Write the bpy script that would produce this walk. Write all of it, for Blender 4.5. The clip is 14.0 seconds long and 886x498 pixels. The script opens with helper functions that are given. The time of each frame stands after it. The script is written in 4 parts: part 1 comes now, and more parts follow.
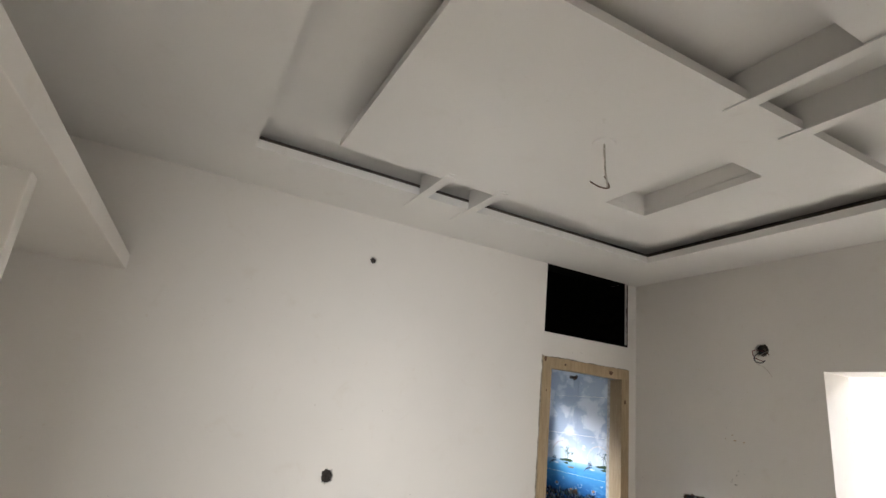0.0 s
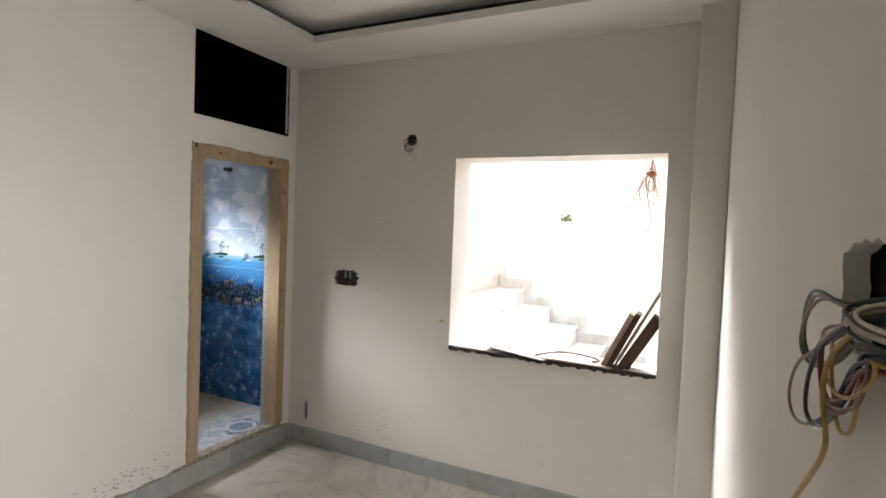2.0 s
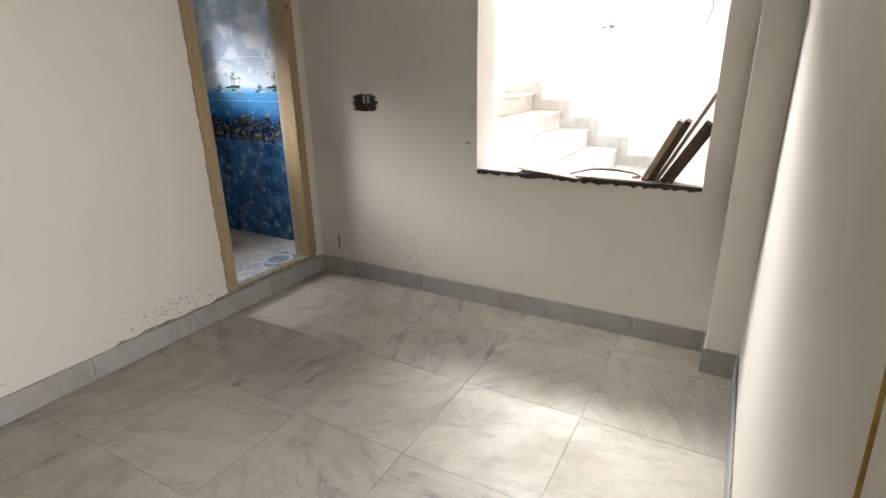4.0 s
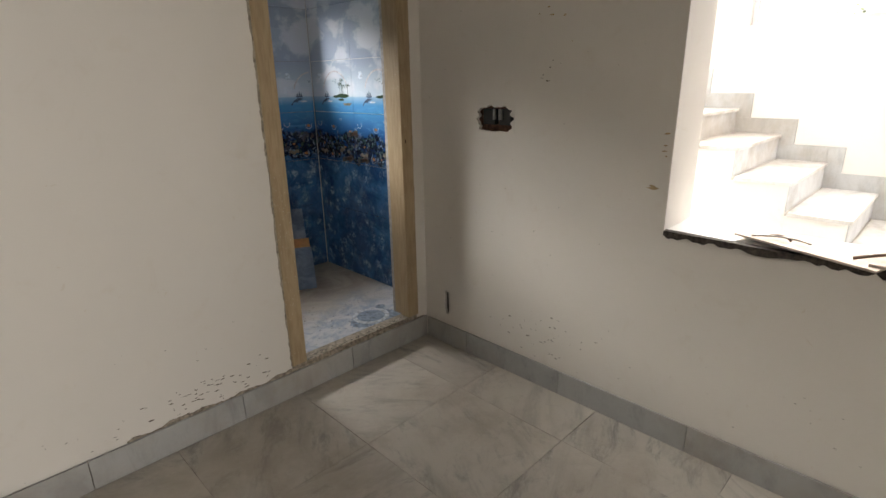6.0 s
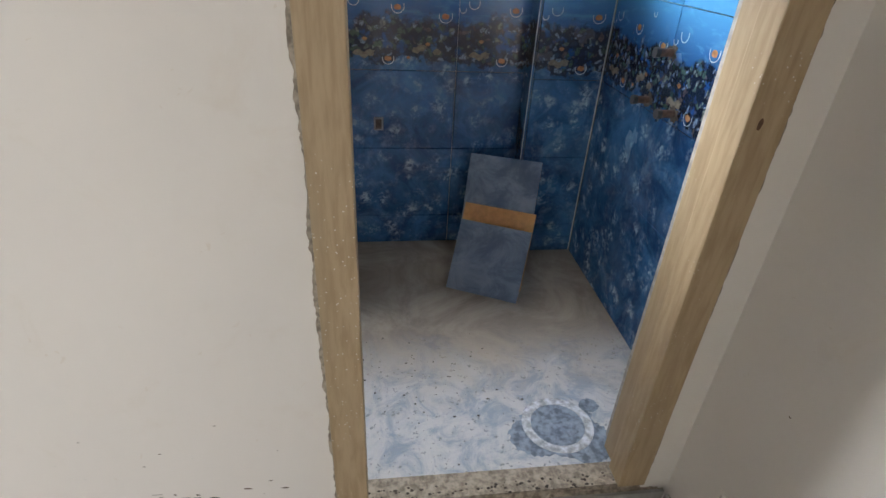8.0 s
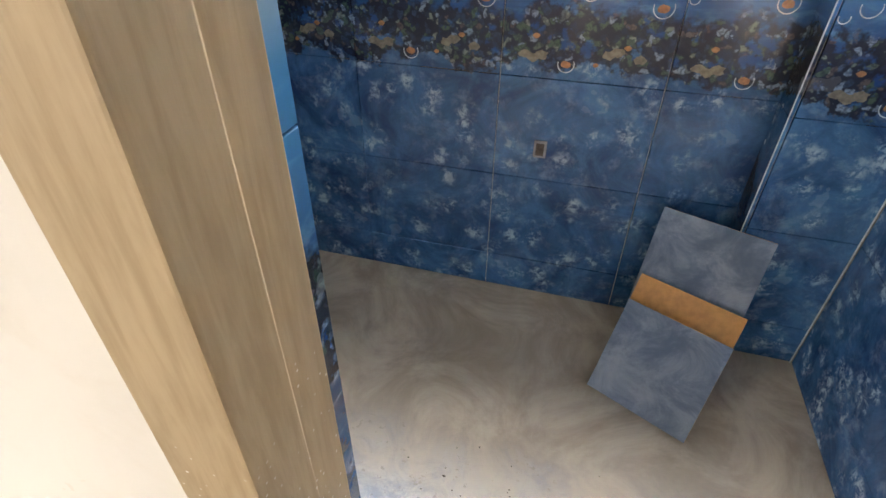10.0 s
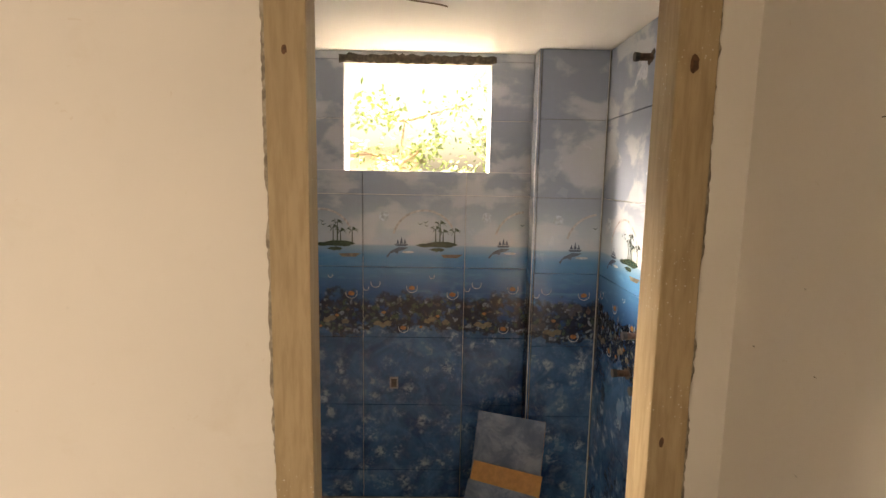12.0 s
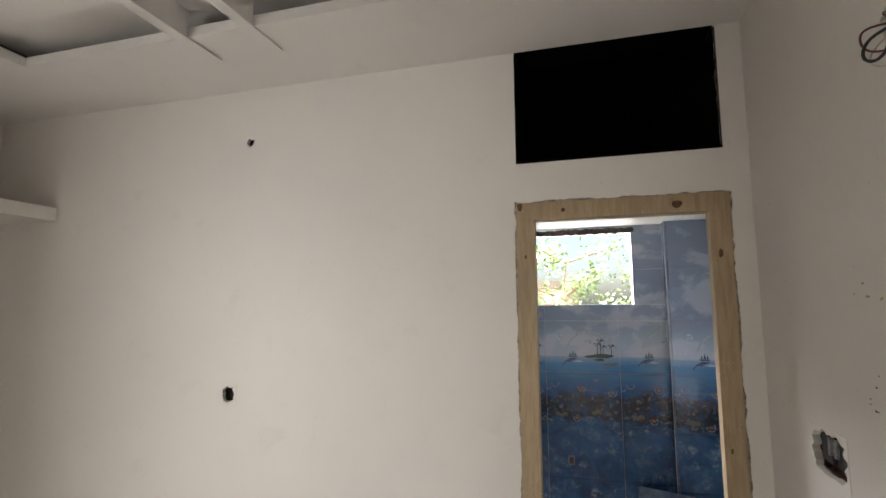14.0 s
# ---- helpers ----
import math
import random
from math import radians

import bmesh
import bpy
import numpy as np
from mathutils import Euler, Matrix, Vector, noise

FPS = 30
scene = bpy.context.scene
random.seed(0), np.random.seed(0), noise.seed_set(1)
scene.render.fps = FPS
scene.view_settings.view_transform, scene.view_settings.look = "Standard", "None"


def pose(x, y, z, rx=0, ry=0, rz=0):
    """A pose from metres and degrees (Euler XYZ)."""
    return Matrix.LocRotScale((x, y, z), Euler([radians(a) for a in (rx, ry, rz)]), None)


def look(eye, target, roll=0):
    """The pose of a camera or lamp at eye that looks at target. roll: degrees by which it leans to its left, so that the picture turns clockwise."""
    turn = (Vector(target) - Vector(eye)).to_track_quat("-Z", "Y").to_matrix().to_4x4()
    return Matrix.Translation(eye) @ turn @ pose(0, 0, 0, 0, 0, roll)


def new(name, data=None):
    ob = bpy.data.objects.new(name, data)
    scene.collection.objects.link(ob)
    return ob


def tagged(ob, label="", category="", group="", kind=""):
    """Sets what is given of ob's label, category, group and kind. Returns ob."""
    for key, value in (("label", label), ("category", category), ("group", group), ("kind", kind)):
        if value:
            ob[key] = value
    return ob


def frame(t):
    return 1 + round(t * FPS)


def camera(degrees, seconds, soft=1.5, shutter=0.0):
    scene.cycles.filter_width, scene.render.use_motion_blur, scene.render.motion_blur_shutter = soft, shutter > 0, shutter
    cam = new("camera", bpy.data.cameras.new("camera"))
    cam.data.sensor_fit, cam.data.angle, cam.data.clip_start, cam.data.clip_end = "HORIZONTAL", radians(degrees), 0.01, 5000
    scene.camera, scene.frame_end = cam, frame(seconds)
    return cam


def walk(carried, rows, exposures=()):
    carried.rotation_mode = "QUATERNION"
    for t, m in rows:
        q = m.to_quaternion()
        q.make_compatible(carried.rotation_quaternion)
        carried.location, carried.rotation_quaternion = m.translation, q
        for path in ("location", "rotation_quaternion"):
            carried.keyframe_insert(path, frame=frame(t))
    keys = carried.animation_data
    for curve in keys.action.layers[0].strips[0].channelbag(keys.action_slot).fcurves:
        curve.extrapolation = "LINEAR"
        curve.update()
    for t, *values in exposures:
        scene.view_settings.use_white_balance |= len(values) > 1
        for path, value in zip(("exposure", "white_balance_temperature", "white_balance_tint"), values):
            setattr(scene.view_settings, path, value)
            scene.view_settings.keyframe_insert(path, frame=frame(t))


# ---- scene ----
cam = camera(80.8, 14.0)
PATH = [
    (0, (0.054, 0.05, 1.774), (0.873, 1.759, 2.342), 6.5),
    (0.3, (0.103, 0.13, 1.774), (1.23, 1.652, 2.335), 7.2),
    (0.5, (0.085, 0.182, 1.78), (1.38, 1.562, 2.295), 6.5),
    (0.8, (0.131, 0.235, 1.752), (1.662, 1.442, 2.171), 5.7),
    (1, (0.146, 0.249, 1.756), (1.776, 1.361, 2.082), 5.3),
    (1.2, (0.168, 0.26, 1.732), (1.86, 1.297, 1.979), 4.7),
    (1.5, (0.18, 0.274, 1.734), (1.933, 1.231, 1.844), 3.6),
    (2, (0.192, 0.305, 1.719), (1.991, 1.176, 1.644), 2.3),
    (2.5, (0.205, 0.305, 1.698), (1.996, 1.158, 1.445), 1.8),
    (3, (0.214, 0.323, 1.616), (1.948, 1.189, 1.121), 1.2),
    (3.2, (0.238, 0.298, 1.599), (1.928, 1.18, 0.995), 0.8),
    (5.3, (0.863, 0.694, 1.496), (2.483, 1.646, 0.812), -1.6),
    (5.5, (0.977, 0.799, 1.483), (2.577, 1.82, 0.853), -1.4),
    (6, (1.366, 0.994, 1.509), (2.709, 2.342, 0.894), -1.0),
    (6.5, (1.744, 1.191, 1.533), (2.725, 2.798, 0.857), 0.9),
    (7, (2.07, 1.491, 1.556), (2.742, 3.205, 0.775), 2.0),
    (7.5, (2.372, 1.862, 1.515), (2.802, 3.601, 0.625), 3.2),
    (8, (2.565, 2.319, 1.461), (2.814, 4.015, 0.431), 3.1),
    (8.5, (2.647, 2.755, 1.496), (2.615, 4.345, 0.284), 2.6),
    (10.8, (2.822, 3.005, 1.461), (2.329, 4.588, 0.343), 0.1),
    (11, (2.922, 2.853, 1.436), (2.462, 4.525, 0.439), -1.0),
    (11.5, (2.752, 2.566, 1.649), (2.727, 4.422, 0.902), 0.5),
    (12, (2.767, 2.145, 1.733), (2.802, 4.127, 1.465), 1.0),
    (12.5, (2.753, 1.732, 1.752), (2.771, 3.729, 1.866), 0.6),
    (13, (2.713, 1.36, 1.765), (2.647, 3.347, 1.986), 0.4),
    (13.5, (2.769, 1.067, 1.741), (2.531, 3.042, 1.951), 0.6),
    (14, (2.758, 0.889, 1.743), (2.212, 2.799, 1.972), -0.4),
]
EXPOSURES = [(0, 3.95, 6600, 11), (1, 3.85, 6700, 12), (3, 3.6, 6800, 12), (5.5, 3.45, 7300, 12), (6.5, 3.05, 7000, 12), (7, 3.85, 6700, 12), (7.5, 3.8, 6700, 12), (8.5, 4.25, 6500, 11), (11, 5.2, 9900, 18), (11.5, 4.45, 11300, 21), (12.0, 4.05, 10700, 20), (12.5, 4.0, 8600, 17), (13.0, 3.95, 7500, 15), (13.5, 3.85, 7000, 14), (14, 3.75, 6800, 13)]
walk(cam, [(t, look(eye, target, roll)) for t, eye, target, roll in PATH], EXPOSURES)

# ---- world and light ----
world = bpy.data.worlds.new("sky")
scene.world = world
world.use_nodes = True
wn = world.node_tree
sky = wn.nodes.new("ShaderNodeTexSky")
sky.sky_type = "NISHITA"
sky.sun_disc = False
sky.sun_elevation, sky.sun_rotation = radians(46), radians(195)
sky.air_density, sky.dust_density, sky.ozone_density = 1.0, 3.0, 1.0
wn.links.new(sky.outputs[0], wn.nodes["Background"].inputs[0])
wn.nodes["Background"].inputs[1].default_value = 0.02
sun_data = bpy.data.lights.new("sun", "SUN")
sun_data.energy, sun_data.angle, sun_data.color = 0.15, radians(14), (1.0, 0.95, 0.88)
sun = new("sun", sun_data)
sun.matrix_world = look((5.5, -20, 27), (4.6, 1, 0))


def sky_panel(name, eye, target, across, up, watts, spread=180):
    """An added area lamp, out of view, that stands in for light from the sky."""
    d = bpy.data.lights.new(name, "AREA")
    d.shape, d.size, d.size_y, d.energy, d.color, d.spread = "RECTANGLE", across, up, watts, (0.94, 0.97, 1.0), radians(spread)
    new(name, d).matrix_world = look(eye, target)


# Fill lamp in an assumed lobby window behind the entrance.
sky_panel("lobby_fill_panel", (-1.0, -2.58, 1.6), (1.4, 3, 1.6), 1.9, 2.0, 17.5)
# Fill lamp hidden high in the stairwell, aimed through the room's opening.
sky_panel("stairwell_fill_panel", (5.42, 1.95, 3.2), (2.4, 1.05, 1.05), 2.8, 0.8, 23, 105)
# Two added lamps outside, above the window's view, boost the bathroom's sky light.
sky_panel("bathroom_window_sky", (1.2, 7.2, 3.65), (2.7, 4.6, 2.0), 4.0, 0.9, 165)
sky_panel("bathroom_zenith_sky", (2.6, 5.25, 3.15), (2.75, 3.6, 0.4), 1.6, 0.9, 30)

# ---- materials ----
class Nodes:
    """Short calls for one material's node tree."""

    def __init__(self, name):
        self.mat = bpy.data.materials.new(name)
        self.mat.use_nodes = True
        self.tree = self.mat.node_tree
        self.bsdf = self.tree.nodes["Principled BSDF"]
        self.pos = self.tree.nodes.new("ShaderNodeNewGeometry").outputs["Position"]

    def link(self, a, b):
        self.tree.links.new(a, b)

    def feed(self, socket, v):
        if isinstance(v, bpy.types.NodeSocket):
            self.link(v, socket)
        elif v is not None:
            socket.default_value = v

    def noise(self, scale, detail=4, rough=0.55, warp=0.0, vec=None):
        n = self.tree.nodes.new("ShaderNodeTexNoise")
        n.inputs["Scale"].default_value, n.inputs["Detail"].default_value = scale, detail
        n.inputs["Roughness"].default_value, n.inputs["Distortion"].default_value = rough, warp
        self.link(vec or self.pos, n.inputs["Vector"])
        return n.outputs["Fac"]

    def voronoi(self, scale, out="Distance", vec=None):
        n = self.tree.nodes.new("ShaderNodeTexVoronoi")
        n.inputs["Scale"].default_value = scale
        self.link(vec or self.pos, n.inputs["Vector"])
        return n.outputs[out]

    def math(self, op, a, b=0.0, c=None):
        n = self.tree.nodes.new("ShaderNodeMath")
        n.operation = op
        self.feed(n.inputs[0], a)
        self.feed(n.inputs[1], b)
        if c is not None:
            self.feed(n.inputs[2], c)
        return n.outputs[0]

    def step(self, v, lo, hi, a=0.0, b=1.0):
        n = self.tree.nodes.new("ShaderNodeMapRange")
        n.interpolation_type = "SMOOTHSTEP"
        for i, x in enumerate((v, lo, hi, a, b)):
            self.feed(n.inputs[i], x)
        return n.outputs[0]

    def mix(self, f, a, b):
        n = self.tree.nodes.new("ShaderNodeMix")
        n.data_type = "RGBA"
        self.feed(n.inputs[0], f)
        for i, v in ((6, a), (7, b)):
            self.feed(n.inputs[i], (*v, 1.0) if isinstance(v, tuple) else v)
        return n.outputs[2]

    def axes(self):
        n = self.tree.nodes.new("ShaderNodeSeparateXYZ")
        self.link(self.pos, n.inputs[0])
        return n.outputs

    def stretch(self, x, y, z):
        n = self.tree.nodes.new("ShaderNodeMapping")
        n.inputs["Scale"].default_value = (x, y, z)
        self.link(self.pos, n.inputs[0])
        return n.outputs[0]

    def chance(self):
        return self.tree.nodes.new("ShaderNodeObjectInfo").outputs["Random"]

    def bump(self, height, strength=0.3, dist=0.004):
        n = self.tree.nodes.new("ShaderNodeBump")
        n.inputs["Strength"].default_value, n.inputs["Distance"].default_value = strength, dist
        self.link(height, n.inputs["Height"])
        self.link(n.outputs[0], self.bsdf.inputs["Normal"])

    def done(self, colour, rough=0.6, metal=0.0, spec=0.5):
        b = self.bsdf.inputs
        self.feed(b["Base Color"], (*colour, 1.0) if isinstance(colour, tuple) else colour)
        self.feed(b["Roughness"], rough)
        b["Metallic"].default_value = metal
        b["Specular IOR Level"].default_value = spec
        return self.mat


def plain(name, colour, rough=0.6, vary=0.25, scale=30.0, metal=0.0, bump=0.0):
    n = Nodes(name)
    f = n.noise(scale, 5)
    dark = tuple(c * (1 - vary) for c in colour)
    light = tuple(min(1.0, c * (1 + vary)) for c in colour)
    if bump:
        n.bump(f, bump)
    return n.done(n.mix(n.step(f, 0.3, 0.7), dark, light), rough, metal)


def plaster(name, base, dirt):
    n = Nodes(name)
    broad, fine, mottle = n.noise(0.9, 3), n.noise(55, 4), n.noise(7, 5, 0.65, 0.6)
    c = n.mix(n.step(broad, 0.3, 0.7), base, tuple(v * 0.955 for v in base))
    c = n.mix(n.math("MULTIPLY", n.step(mottle, 0.56, 0.8), 0.28), c, dirt)
    c = n.mix(n.math("MULTIPLY", n.step(n.noise(24, 3, 0.5, 1.5), 0.71, 0.75), 0.35), c, dirt)
    n.bump(n.math("ADD", n.math("MULTIPLY", fine, 0.35), mottle), 0.22, 0.004)
    return n.done(c, 0.82, 0, 0.25)


M_WALL = plaster("wall_putty", (0.76, 0.727, 0.68), (0.62, 0.55, 0.46))
M_CEIL = plaster("ceiling_gypsum", (0.78, 0.76, 0.725), (0.66, 0.62, 0.56))
M_STAIRWALL = plaster("stairwell_paint", (0.82, 0.80, 0.77), (0.7, 0.66, 0.6))
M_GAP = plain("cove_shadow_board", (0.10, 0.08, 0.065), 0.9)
M_CEMENT = plain("rough_cement", (0.3, 0.26, 0.21), 0.95, 0.4, 60, bump=0.8)
M_SOIL = plain("dark_mortar", (0.055, 0.045, 0.038), 0.95, 0.5, 70, bump=0.9)
# Near-black colour stands in for the deep shade inside the loft.
M_VOID = plain("loft_shade_black", (0.004, 0.0037, 0.0035), 0.95, 0.4, 20)
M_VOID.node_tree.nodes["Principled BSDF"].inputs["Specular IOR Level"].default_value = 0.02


def marble(name, base, vein, rough, piece=True):
    n = Nodes(name)
    vec = n.pos
    if piece:
        mp = n.tree.nodes.new("ShaderNodeVectorMath")
        mp.operation = "MULTIPLY_ADD"
        n.link(n.pos, mp.inputs[0])
        mp.inputs[1].default_value = (1, 1, 1)
        r = n.chance()
        cb = n.tree.nodes.new("ShaderNodeCombineXYZ")
        n.link(n.math("MULTIPLY", r, 37.0), cb.inputs[0])
        n.link(n.math("MULTIPLY", r, 91.0), cb.inputs[1])
        n.link(cb.outputs[0], mp.inputs[2])
        rot = n.tree.nodes.new("ShaderNodeVectorRotate")
        rot.rotation_type = "Z_AXIS"
        n.link(mp.outputs[0], rot.inputs["Vector"])
        n.link(n.math("MULTIPLY", n.math("FLOOR", n.math("MULTIPLY", r, 7.9)), 1.3), rot.inputs["Angle"])
        vec = rot.outputs[0]
    mp2 = n.tree.nodes.new("ShaderNodeMapping")
    mp2.inputs["Scale"].default_value = (1.0, 3.0, 1.0)
    n.link(vec, mp2.inputs[0])
    cloud = n.noise(2.2, 6, 0.62, 1.2, mp2.outputs[0])
    band = n.noise(3.0, 9, 0.72, 0.5, mp2.outputs[0])
    crack = n.math("ABSOLUTE", n.math("SUBTRACT", n.noise(2.6, 5, 0.6, 0.9, vec), 0.5))
    c = n.mix(n.step(cloud, 0.45, 0.75), base, tuple(v * 0.72 for v in base))
    heavy = n.step(n.chance(), 0.25, 0.8, 0.3, 0.95) if piece else 0.8
    c = n.mix(n.math("MULTIPLY", n.step(band, 0.50, 0.68), heavy), c, vein)
    c = n.mix(n.math("MULTIPLY", n.step(crack, 0.010, 0.001), 0.14), c, vein)
    dust = n.noise(1.6, 6, 0.7)
    c = n.mix(n.math("MULTIPLY", n.step(dust, 0.42, 0.66), 0.6), c, (0.36, 0.31, 0.25))
    if piece:
        c = n.mix(n.math("MULTIPLY", n.chance(), 0.35), c, tuple(v * 0.6 for v in base))
    n.bump(n.noise(140, 3), 0.05, 0.002)
    return n.done(c, n.step(dust, 0.3, 0.7, rough, rough + 0.3))


M_FLOOR = marble("floor_marble", (0.54, 0.505, 0.45), (0.16, 0.165, 0.16), 0.4)
M_SKIRT = marble("skirting_marble", (0.42, 0.425, 0.42), (0.25, 0.26, 0.26), 0.4)
M_STEP = marble("stair_marble", (0.74, 0.74, 0.73), (0.55, 0.56, 0.57), 0.35, False)
# Darker, bluer copy of the stair marble: the risers' shade as colour.
M_RISER = marble("riser_marble_shaded", (0.60, 0.63, 0.66), (0.44, 0.47, 0.50), 0.4, False)
M_PALE = marble("pale_marble", (0.55, 0.57, 0.58), (0.38, 0.41, 0.43), 0.4, False)
M_GROUT = plain("grout", (0.26, 0.24, 0.2), 0.95)


def wood(name, base, streak, scale_z=0.12, rough=0.6):
    n = Nodes(name)
    v = n.stretch(1.0, 1.0, scale_z)
    g, broad = n.noise(75, 6, 0.6, 0.3, v), n.noise(9, 3, 0.5, 0.4, v)
    c = n.mix(n.step(g, 0.35, 0.7), base, streak)
    c = n.mix(n.math("MULTIPLY", n.step(broad, 0.4, 0.7), 0.45), c, tuple(x * 0.72 for x in base))
    speck = n.step(n.voronoi(85), 0.16, 0.07)
    c = n.mix(n.math("MULTIPLY", speck, n.step(n.noise(3, 3), 0.5, 0.62)), c, (0.72, 0.68, 0.6))
    n.bump(g, 0.15, 0.002)
    return n.done(c, rough)


M_FRAME = wood("door_frame_wood", (0.43, 0.325, 0.20), (0.34, 0.245, 0.14))
M_KNOT = plain("wood_knot", (0.12, 0.055, 0.025), 0.6, 0.4, 90)
M_PLANK = wood("dark_plywood", (0.10, 0.055, 0.035), (0.06, 0.03, 0.02), 1.0)
M_TAN = wood("tan_plywood", (0.40, 0.30, 0.23), (0.33, 0.24, 0.18), 1.0)
M_CARD = plain("brown_board", (0.52, 0.44, 0.37), 0.85, 0.15, 18)
M_TERRA = plain("tile_biscuit_back", (0.52, 0.27, 0.11), 0.9, 0.12, 40)


def picture_tile():
    """Glazed wall tile: mottled deep blue, a coral band, sea, and a cloudy sky above."""
    n = Nodes("seascape_tile")
    z = n.axes()[2]
    cloth = n.noise(5.0, 8, 0.7, 0.8)
    deep = n.mix(n.step(cloth, 0.32, 0.72), (0.008, 0.036, 0.115), (0.045, 0.15, 0.31))
    warp = n.tree.nodes.new("ShaderNodeTexNoise")
    warp.inputs["Scale"].default_value, warp.inputs["Detail"].default_value = 32, 3
    n.link(n.pos, warp.inputs["Vector"])
    bend = n.tree.nodes.new("ShaderNodeVectorMath")
    bend.operation = "MULTIPLY_ADD"
    n.link(warp.outputs["Color"], bend.inputs[0])
    bend.inputs[1].default_value = (0.06, 0.06, 0.06)
    n.link(n.pos, bend.inputs[2])
    star = n.math("MULTIPLY", n.step(n.voronoi(11, "Distance", bend.outputs[0]), 0.52, 0.08), n.step(n.noise(34, 6, 0.75, 0.4), 0.44, 0.62))
    haze = n.math("MULTIPLY", n.step(n.noise(13, 6, 0.7, 0.3), 0.5, 0.72), 0.24)
    deep = n.mix(n.math("MAXIMUM", n.math("MULTIPLY", star, 0.85), haze), deep, (0.34, 0.47, 0.60))
    sea = n.mix(n.step(z, 1.10, 1.40), (0.008, 0.05, 0.18), (0.06, 0.24, 0.47))
    sea = n.mix(n.math("MULTIPLY", n.step(z, 1.355, 1.415), 0.55), sea, (0.36, 0.50, 0.62))
    sea = n.mix(n.math("MULTIPLY", n.step(n.noise(9, 5, 0.6, 0.5, n.stretch(1, 1, 3.5)), 0.5, 0.75), 0.35), sea, (0.12, 0.36, 0.58))
    air = n.mix(n.step(z, 1.42, 1.66), (0.44, 0.53, 0.62), (0.29, 0.35, 0.45))
    puff = n.noise(4.6, 5, 0.52, 0.3, n.stretch(1, 1, 1.5))
    air = n.mix(n.math("MULTIPLY", n.step(puff, 0.47, 0.60), 0.65), air, (0.58, 0.61, 0.66))
    wob = n.math("MULTIPLY", n.math("SUBTRACT", n.noise(9, 5, 0.65), 0.5), 0.24)
    zz = n.math("ADD", z, wob)
    c = n.mix(n.step(zz, 1.00, 1.06), deep, sea)
    c = n.mix(n.step(z, 1.408, 1.424), c, air)
    reef = n.math("MULTIPLY", n.step(zz, 0.985, 1.0), n.step(zz, 1.185, 1.15))
    cell = n.voronoi(42, "Color", bend.outputs[0])
    sep = n.tree.nodes.new("ShaderNodeSeparateColor")
    n.link(cell, sep.inputs[0])
    coral = n.mix(sep.outputs[0], (0.006, 0.016, 0.05), (0.03, 0.06, 0.13))
    coral = n.mix(n.step(sep.outputs[2], 0.62, 0.66), coral, (0.045, 0.085, 0.07))
    coral = n.mix(n.step(sep.outputs[1], 0.86, 0.88), coral, (0.085, 0.07, 0.075))
    coral = n.mix(n.step(sep.outputs[0], 0.78, 0.82), coral, (0.17, 0.24, 0.34))
    coral = n.mix(n.step(sep.outputs[1], 0.14, 0.10), coral, (0.15, 0.19, 0.18))
    vein = n.step(n.noise(95, 3, 0.6, 0.8), 0.45, 0.6)
    coral = n.mix(n.math("MULTIPLY", vein, 0.6), coral, (0.008, 0.014, 0.03))
    coral = n.mix(n.step(n.voronoi(42, "Distance", bend.outputs[0]), 0.38, 0.62), coral, (0.006, 0.012, 0.03))
    reef = n.math("MULTIPLY", reef, n.step(n.noise(21, 4, 0.6), 0.34, 0.44))
    c = n.mix(reef, c, coral)
    dust = n.math("MULTIPLY", n.step(n.noise(2.4, 6, 0.7, 0.5), 0.5, 0.75), 0.10)
    c = n.mix(dust, c, (0.42, 0.41, 0.40))
    return n.done(c, n.step(n.noise(5, 4), 0.35, 0.7, 0.10, 0.28))


M_TILE = picture_tile()
M_LOOSE = Nodes("loose_tile_glaze")
M_LOOSE = M_LOOSE.done(M_LOOSE.mix(M_LOOSE.step(M_LOOSE.noise(8, 7, 0.68, 0.6), 0.35, 0.7), (0.06, 0.10, 0.17), (0.20, 0.25, 0.33)), 0.4)


def print_ink(name, colour):
    return plain(name, colour, 0.2, 0.3, 60)


M_INK_GREEN = print_ink("ink_palm_green", (0.035, 0.06, 0.035))
M_INK_DARK = print_ink("ink_grey_blue", (0.06, 0.09, 0.14))
M_INK_WHITE = print_ink("ink_white", (0.45, 0.52, 0.60))
M_INK_ORANGE = print_ink("ink_orange", (0.32, 0.16, 0.08))
M_INK_RAINBOW = print_ink("ink_rainbow", (0.46, 0.44, 0.46))
M_INK_SAND = print_ink("ink_sand", (0.17, 0.155, 0.125))


def bath_floor():
    n = Nodes("dusty_screed")
    dust, fine = n.noise(3.2, 7, 0.68, 1.0), n.noise(26, 6, 0.7, 0.8)
    y = n.axes()[1]
    c = n.mix(n.step(dust, 0.35, 0.68), (0.25, 0.215, 0.18), (0.42, 0.37, 0.31))
    wet = n.step(n.math("ADD", y, n.math("MULTIPLY", dust, 0.6)), 4.25, 3.75)
    pow_ = n.mix(n.step(n.noise(9, 8, 0.72, 0.8), 0.36, 0.58), (0.30, 0.36, 0.46), (0.56, 0.57, 0.59))
    pow_ = n.mix(n.step(n.noise(60, 3), 0.62, 0.68), pow_, (0.25, 0.27, 0.30))
    c = n.mix(wet, c, pow_)
    n.bump(fine, 0.3, 0.004)
    return n.done(c, 0.8)


